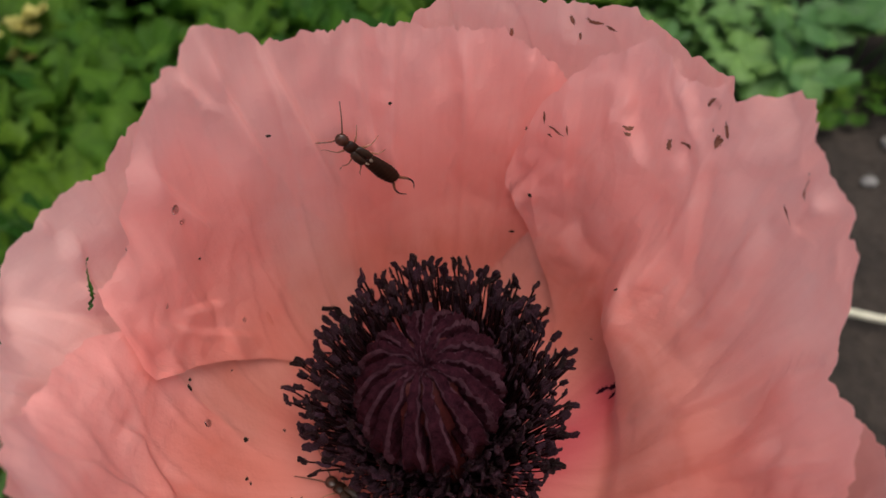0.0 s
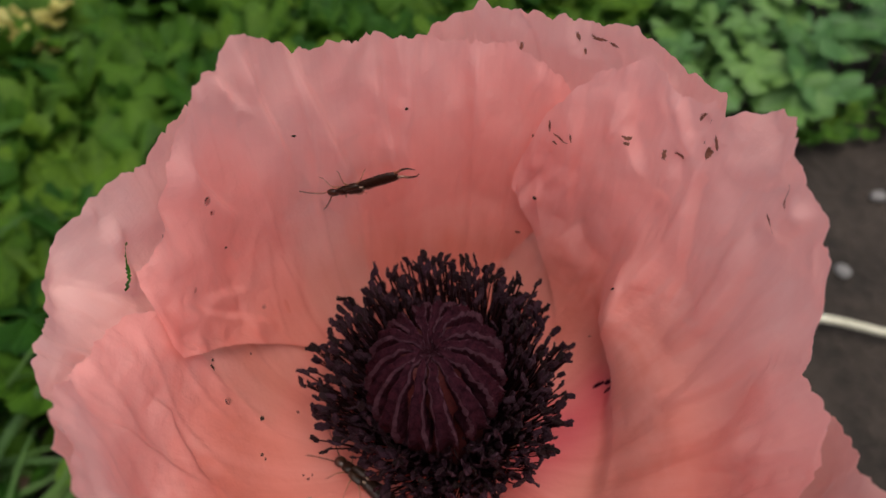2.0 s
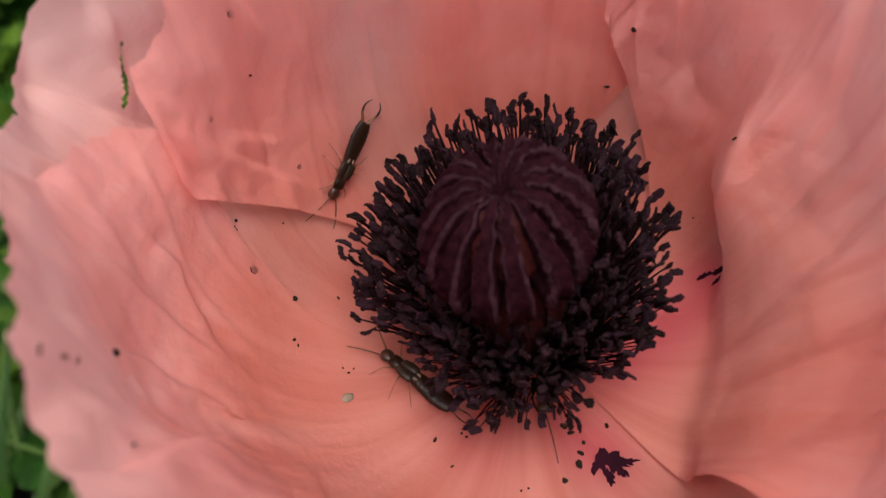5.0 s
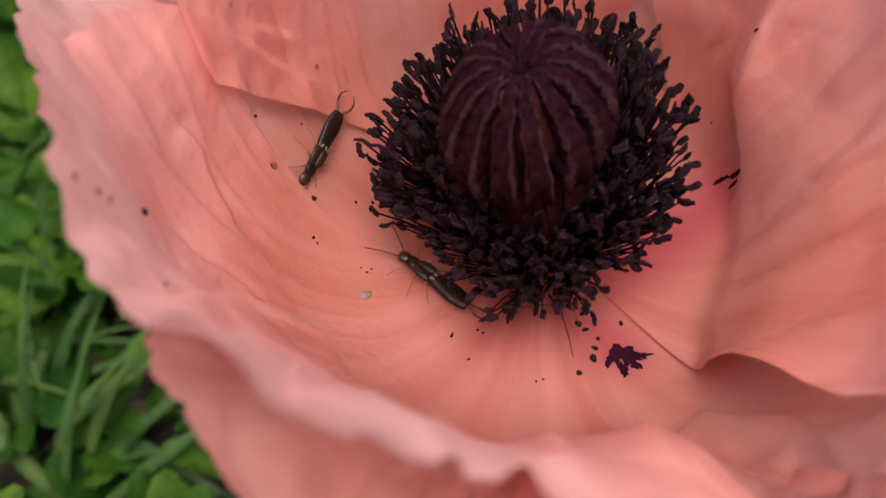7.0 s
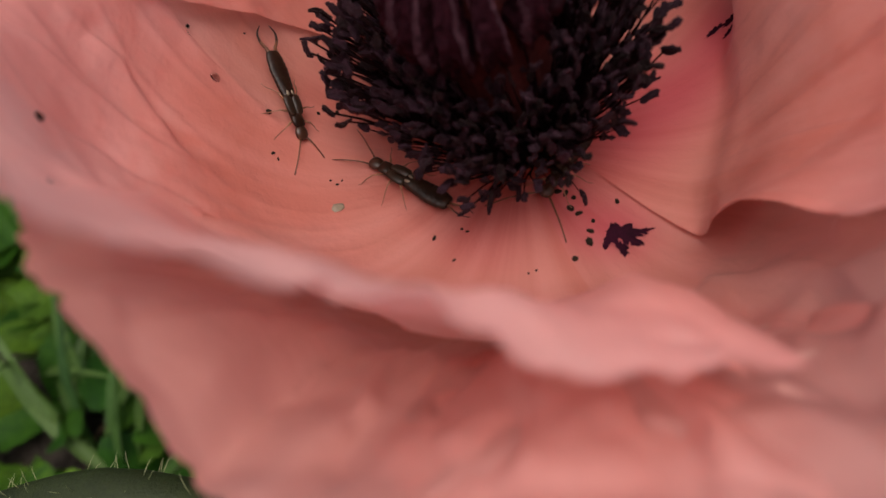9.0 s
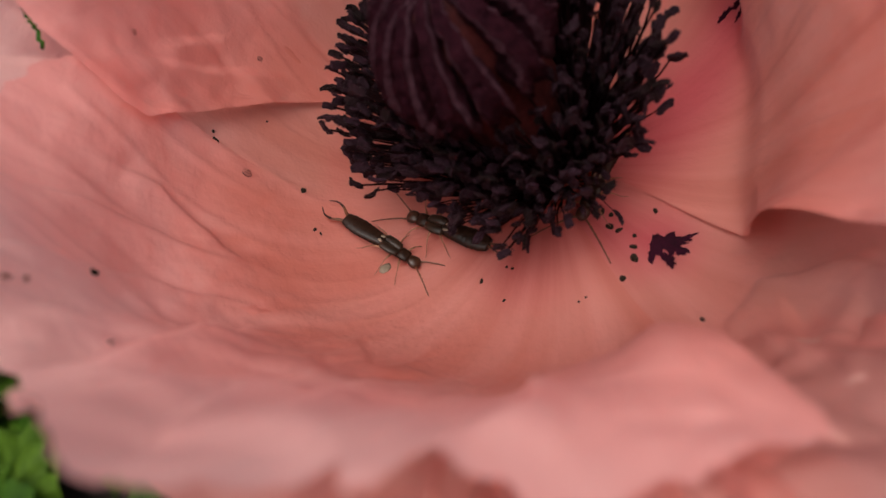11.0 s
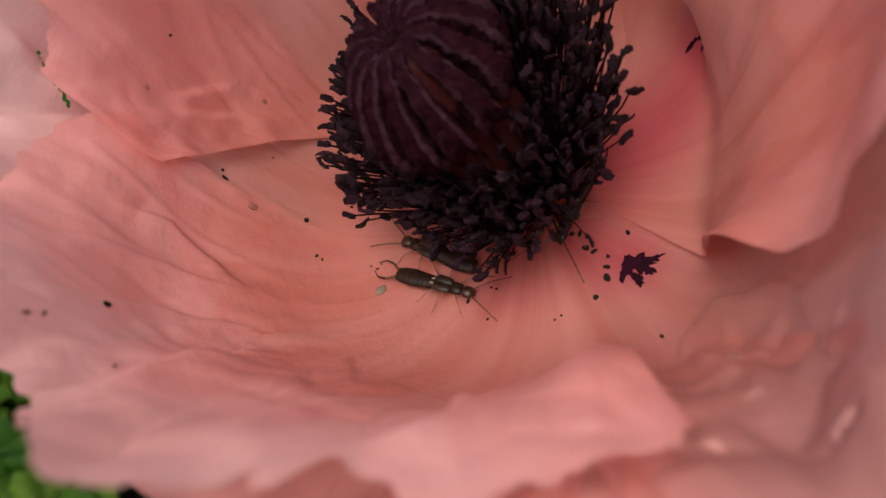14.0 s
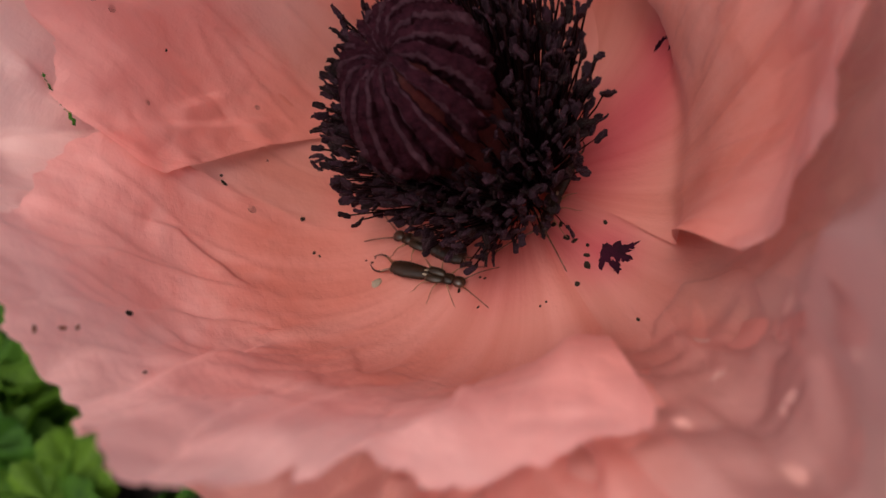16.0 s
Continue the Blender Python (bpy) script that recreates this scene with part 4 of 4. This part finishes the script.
# ---- ground and plants round the flower ----
def build_ground():
    verts, faces = [], []
    steps = [-40000, -6000, -1500] + list(range(-900, 1301, 50)) + [2000, 6000, 40000]
    for x in steps:
        for y in steps:
            near = 1.0 if abs(x) < 1400 and abs(y) < 1400 else 0.0
            verts.append((x, y, near * (9 * noise.noise(Vector((x / 160, y / 160, 0))) + 4 * noise.noise(Vector((x / 45, y / 45, 2))))))
    n = len(steps)
    for i in range(n - 1):
        for j in range(n - 1):
            a = i * n + j
            faces.append((a, a + n, a + n + 1, a + 1))
    tagged(new("ground", mesh_from("ground", verts, faces, SOIL)), "dark bare garden soil", "soil", kind="structure")


build_ground()


def leaf_mesh(lobes, depth, size, cupped, mat, seed, teeth=0.05):
    """A round leaf with a notch at its stalk: rays from the stalk's end to a scalloped rim, with folds along the veins."""
    rnd = random.Random(seed)
    verts, faces, n, rings = [], [], lobes * 8, 7
    for i in range(rings + 1):
        for k in range(n + 1):
            t = k / n
            a = radians(-158 + 316 * t)
            wave = abs(math.cos(t * lobes * math.pi + math.pi / 2))
            rim = size * (1 - depth * (1 - wave ** 0.7)) * (0.82 + 0.18 * math.cos(a)) * (1 + teeth * math.sin(t * lobes * math.pi * 6))
            r = rim * i / rings
            z = cupped * size * (r / size) ** 2 + 0.13 * size * (r / size) * (wave - 0.5) * 2 + 0.17 * size * noise.noise(Vector((r * math.cos(a) / size * 1.6, r * math.sin(a) / size * 1.6, seed))) + 0.05 * size * (r / size) * noise.noise(Vector((math.cos(a) * 5, math.sin(a) * 5, seed + r / size * 3)))
            verts.append((r * math.cos(a), r * math.sin(a), z))
    w = n + 1
    for i in range(rings):
        for k in range(n):
            a = i * w + k
            faces.append((a, a + w, a + w + 1, a + 1) if i else (a, a + w, a + w + 1))
    stalk = tube(spline([(0, 0, 0), (-size * 0.25, 0, -size * 0.7), (-size * 0.3, 0, -size * 2.0)], 3), [size * 0.04] * 7, 5)
    return mesh_from("leaf", *join((verts, faces), stalk), mat)


def lance_mesh(size, wide, droop, mat, seed):
    """A pointed leaf with a fold along its middle."""
    verts, faces, n = [], [], 12
    for i in range(n + 1):
        t = i / n
        half = wide * math.sin(math.pi * (0.06 + 0.93 * t) ** 0.8) * (1 + 0.08 * math.sin(i * 2.9 + seed))
        z = -droop * size * t * t
        y = 0.06 * size * math.sin(t * 2.5 + seed)
        for k in (-1, -0.5, 0, 0.5, 1):
            verts.append((size * t, y + half * k, z + abs(k) * half * 0.35 + 0.02 * size * noise.noise(Vector((t * 5, k * 2, seed)))))
    for i in range(n):
        for k in range(4):
            a = i * 5 + k
            faces.append((a, a + 5, a + 6, a + 1))
    return mesh_from("leaf", verts, faces, mat)


ROUND = [leaf_mesh(5 + k % 3, 0.22, 28, 0.14 * (k - 1), LEAF, k, 0.05) for k in range(6)]
LOBES = [leaf_mesh(5, 0.38, 38, 0.06 * (k - 1), LOBED, k + 9) for k in range(3)]
SMALL = [leaf_mesh(5, 0.30, 15, 0.1, LEAF, k + 20) for k in range(3)]
LANCE = [lance_mesh(52, 12.5, 0.25 + 0.2 * k, LEAF, k) for k in range(4)]
GRASS = [lance_mesh(130, 4.2, 0.35 + 0.2 * k, BLADE, k + 5) for k in range(3)]


def plant(name, label, category, group, x, y, height, spread, count, meshes, seed, tilt=25, size=1.0):
    rnd = random.Random(seed)
    root = tagged(new(name), label, category, group)
    root.matrix_basis = pose(x * MM, y * MM, 0)
    for n in range(count):
        a = n * 137.5 + rnd.uniform(-25, 25)
        d = spread * math.sqrt((n + 0.4) / count)
        h = height * rnd.uniform(0.6, 1.1) * (1 - 0.35 * d / max(spread, 1))
        at = Vector((d * math.cos(radians(a)), d * math.sin(radians(a)), h))
        k = size * rnd.uniform(0.7, 1.2)
        leaf = part("leaf", meshes[rnd.randrange(len(meshes))], root, "", pose(at.x * MM, at.y * MM, at.z * MM, rnd.uniform(-tilt, tilt), rnd.uniform(-0.2, 1.0) * tilt, a) @ Matrix.Diagonal((k, k, k, 1)))
    return root


rnd = random.Random(4)
spots = []
for n in range(2600):
    x, y = rnd.uniform(-720, 170), rnd.uniform(-120, 900)
    if x > 40 and y < 560 or (abs(x - 2) < 45 and abs(y - 60) < 45):
        continue
    if all((x - a) ** 2 + (y - b) ** 2 > 58 ** 2 for a, b in spots):
        spots.append((x, y))
for n in range(300):
    x, y = rnd.uniform(-420, 160), rnd.uniform(-300, 60)
    if not (abs(x - 2) < 30 and abs(y - 60) < 30) and all((x - a) ** 2 + (y - b) ** 2 > 60 ** 2 for a, b in spots):
        spots.append((x, y))
for n, (x, y) in enumerate(spots):
    lower = y < 175 and x > -420
    if lower and n % 4:
        plant("leafy_weed", "bright green weed with pointed oval leaves on the soil", "plant", "weeds", x, y, 46, 30, 12, LANCE, n, 30, 0.95)
    else:
        plant("ground_cover_plant", "low plant with round scalloped bright green leaves", "plant", "ground cover", x, y, 70, 50, 8, ROUND, n, 32, 1.75)
for n, (x, y) in enumerate([(245, 560), (330, 560), (300, 640), (400, 640), (210, 640), (470, 590), (240, 720), (360, 740), (480, 760), (560, 690), (130, 760), (30, 800)]):
    plant("lobed_plant", "plant with broad lobed bluish green leaves", "plant", "lobed plants", x, y, 90, 55, 8, LOBES, n + 300, 28)
for n, (x, y) in enumerate([(300, 500), (360, 515), (420, 530), (480, 545), (250, 505), (205, 520)]):
    plant("seedling", "cluster of small green seedling leaves on the soil", "plant", "seedlings", x, y, 28, 36, 10, SMALL, n + 400, 30)
for n, (x, y, turn) in enumerate([(-330, 150, 30), (-345, 130, 10), (-300, 95, 50), (-360, 190, -20), (-290, 60, 70), (-395, 240, 0), (-260, 40, 100), (-300, 220, 140)]):
    tuft = tagged(new("grass_tuft"), "tuft of long arching green grass blades", "grass", "grass tufts")
    tuft.matrix_basis = pose(x * MM, y * MM, 0)
    g = random.Random(n)
    for k in range(7):
        q = g.uniform(0.7, 1.2)
        part("blade", GRASS[k % 3], tuft, "", pose(g.uniform(-8, 8) * MM, g.uniform(-8, 8) * MM, 0.002, 0, -g.uniform(25, 70), turn + g.uniform(-70, 70)) @ Matrix.Diagonal((q, q, q, 1)))

post_line = spline([(178, 668, -20), (182, 676, 160), (186, 690, 420)], 6)
tagged(new("wooden_stake", mesh_from("wooden_stake", *tube(post_line, [24 + 1.2 * math.sin(k * 1.7) for k in range(len(post_line))], 14), BARK)), "tan weathered wooden stake standing in the bed", "stake")
cane = spline([(98, 690, 0), (96, 700, 200), (92, 720, 420)], 5)
tagged(new("dry_cane", mesh_from("dry_cane", *tube(cane, [4.2] * len(cane), 8), STRAW)), "thin pale dry cane standing in the bed", "cane")
twig = spline([(262, 292, 8), (300, 284, 12), (345, 274, 10), (420, 262, 9)], 5)
tagged(new("dry_twig", mesh_from("dry_twig", *tube(twig, [3.6 - 0.08 * k for k in range(len(twig))], 7), STRAW)), "pale dry twig lying on the soil", "twig")


def stone(x, y, z, sx, sy, sz, seed, label):
    bm = bmesh.new()
    bmesh.ops.create_icosphere(bm, subdivisions=3, radius=1)
    for v in bm.verts:
        v.co *= 1 + 0.22 * noise.noise(v.co * 1.3 + Vector((seed, 0, 0))) + 0.06 * noise.noise(v.co * 4)
        v.co.z = max(v.co.z, -0.6)
    for f in bm.faces:
        f.smooth = True
    me = bpy.data.meshes.new("stone")
    bm.to_mesh(me)
    bm.free()
    me.materials.append(STONE)
    ob = tagged(new("stone", me), label, "stone", "stones")
    ob.matrix_basis = pose(x * MM, y * MM, z * MM, 0, 0, seed * 37) @ Matrix.Diagonal((sx * MM, sy * MM, sz * MM, 1))


stone(540, 800, 10, 120, 60, 26, 3, "large grey stone at the edge of the bed")
stone(392, 428, 3, 8, 6, 4, 5, "small pale pebble on the soil")
stone(330, 340, 3, 6, 7, 4, 6, "small pale pebble on the soil")
stone(430, 480, 3, 7, 5, 4, 7, "small pale pebble on the soil")
stone(370, 300, 2, 5, 5, 3, 8, "small pale pebble on the soil")

yellow = [leaf_mesh(6, 0.3, 26, 0.25, YELLOW, k + 40) for k in range(2)]
plant("yellowing_plant", "yellowing crinkled plant among the ground cover", "plant", "", -425, 575, 95, 26, 7, yellow, 77, 35)
dead = [lance_mesh(46, 11, 0.5, DEAD, k + 60) for k in range(3)]
for n, (x, y) in enumerate([(-372, 238), (-350, 262), (-395, 215), (-300, 120), (-262, 92), (-415, 330)]):
    plant("dead_leaves", "curled brown dead leaves on the soil", "leaf litter", "leaf litter", x, y, 14, 20, 5, dead, n + 500, 40, 0.8)

arch = spline([(-190, -120, -5), (-160, -70, 170), (-112, -22, 280), (-74, -6, 299), (-36, -10, 297), (4, -14, 292), (34, -20, 280), (60, -34, 240)], 6)
bend, fuzz = hairy_stem(arch, [4.6] * (len(arch) - 1) + [2.0], 700, 3.2, 8)
bent = tagged(new("bent_poppy", mesh_from("bent_poppy", *bend, STEM)), "thick bristly green poppy stem bent over beside the flower", "plant")
part("hairs", mesh_from("hairs", *fuzz, HAIR), bent)


# ---- what moves ----
WALKED = [(0, 111.0, 80.8, 39), (0.5, 111.0, 83.5, 28), (1, 111.4, 80.4, 60), (1.5, 116.0, 79.3, 67), (2, 119.3, 78.8, 116), (2.5, 122.0, 73.4, 164), (3, 122.4, 66.0, 173), (3.3, 123.4, 63.0, 170), (4.2, 133.0, 55.0, 145),
          (5.5, 146.2, 48.2, 118), (6, 155.7, 43.3, 120), (6.5, 157.5, 44.9, 102), (7, 163.9, 44.3, 99), (7.5, 166.5, 42.2, 126), (8, 166.6, 42.0, 132), (9.2, 172.0, 39.0, 130), (10.5, 179.3, 35.3, 127), (11, 193.7, 28.7, 128),
          (11.5, 208.3, 22.2, 122), (12, 211.7, 21.0, 130), (12.5, 213.8, 21.5, 126), (13, 212.6, 20.8, 120), (13.5, 211.8, 20.8, 120), (14, 211.8, 20.9, 120), (15, 212.0, 20.7, 120), (16, 211.8, 20.8, 120)]


def motions():
    rows = []
    times = sorted({round(0.25 * k, 2) for k in range(65)} | {row[0] for row in WALKED})
    for t in times:
        az, s, heading = (float(np.interp(t, [row[0] for row in WALKED], [row[k] for row in WALKED])) for k in (1, 2, 3))
        # it lifts its abdomen off the petal as it turns head down
        lifted = float(np.interp(t, [1.5, 2, 2.5, 3, 3.6], [0, 14, 15, 3, 0]))
        rows.append((t, seat(az, s, heading, 0.1, 7) @ pose(0.009 - 0.00018 * lifted, 0, 0, 0, lifted) @ pose(-0.009, 0, 0)))
    walk(earwig, rows)
    for leg in [o for o in earwig.children if o.name.startswith("leg")]:
        side, x = leg["side"], leg["x"]
        phase = math.pi * ((side > 0) ^ (x == 4.7))
        rows = []
        for k in range(0, 81):
            t = k * 0.2
            stride = 13 if t < 12.1 else 2
            rows.append((t, pose(x * MM, 0.8 * side * MM, 0.9 * MM, 0, 0, leg["base_turn"] + stride * math.sin(t * 9 + phase))))
        walk(leg, rows)
    for antenna in [o for o in earwig.children if o.name.startswith("antenna")]:
        side = antenna["side"]
        walk(antenna, [(k * 0.4, pose(0.0094, 0.0006 * side, 0.00115, 0, 0, 11 * math.sin(k * 1.3 + side) + side * 6)) for k in range(41)])


motions()
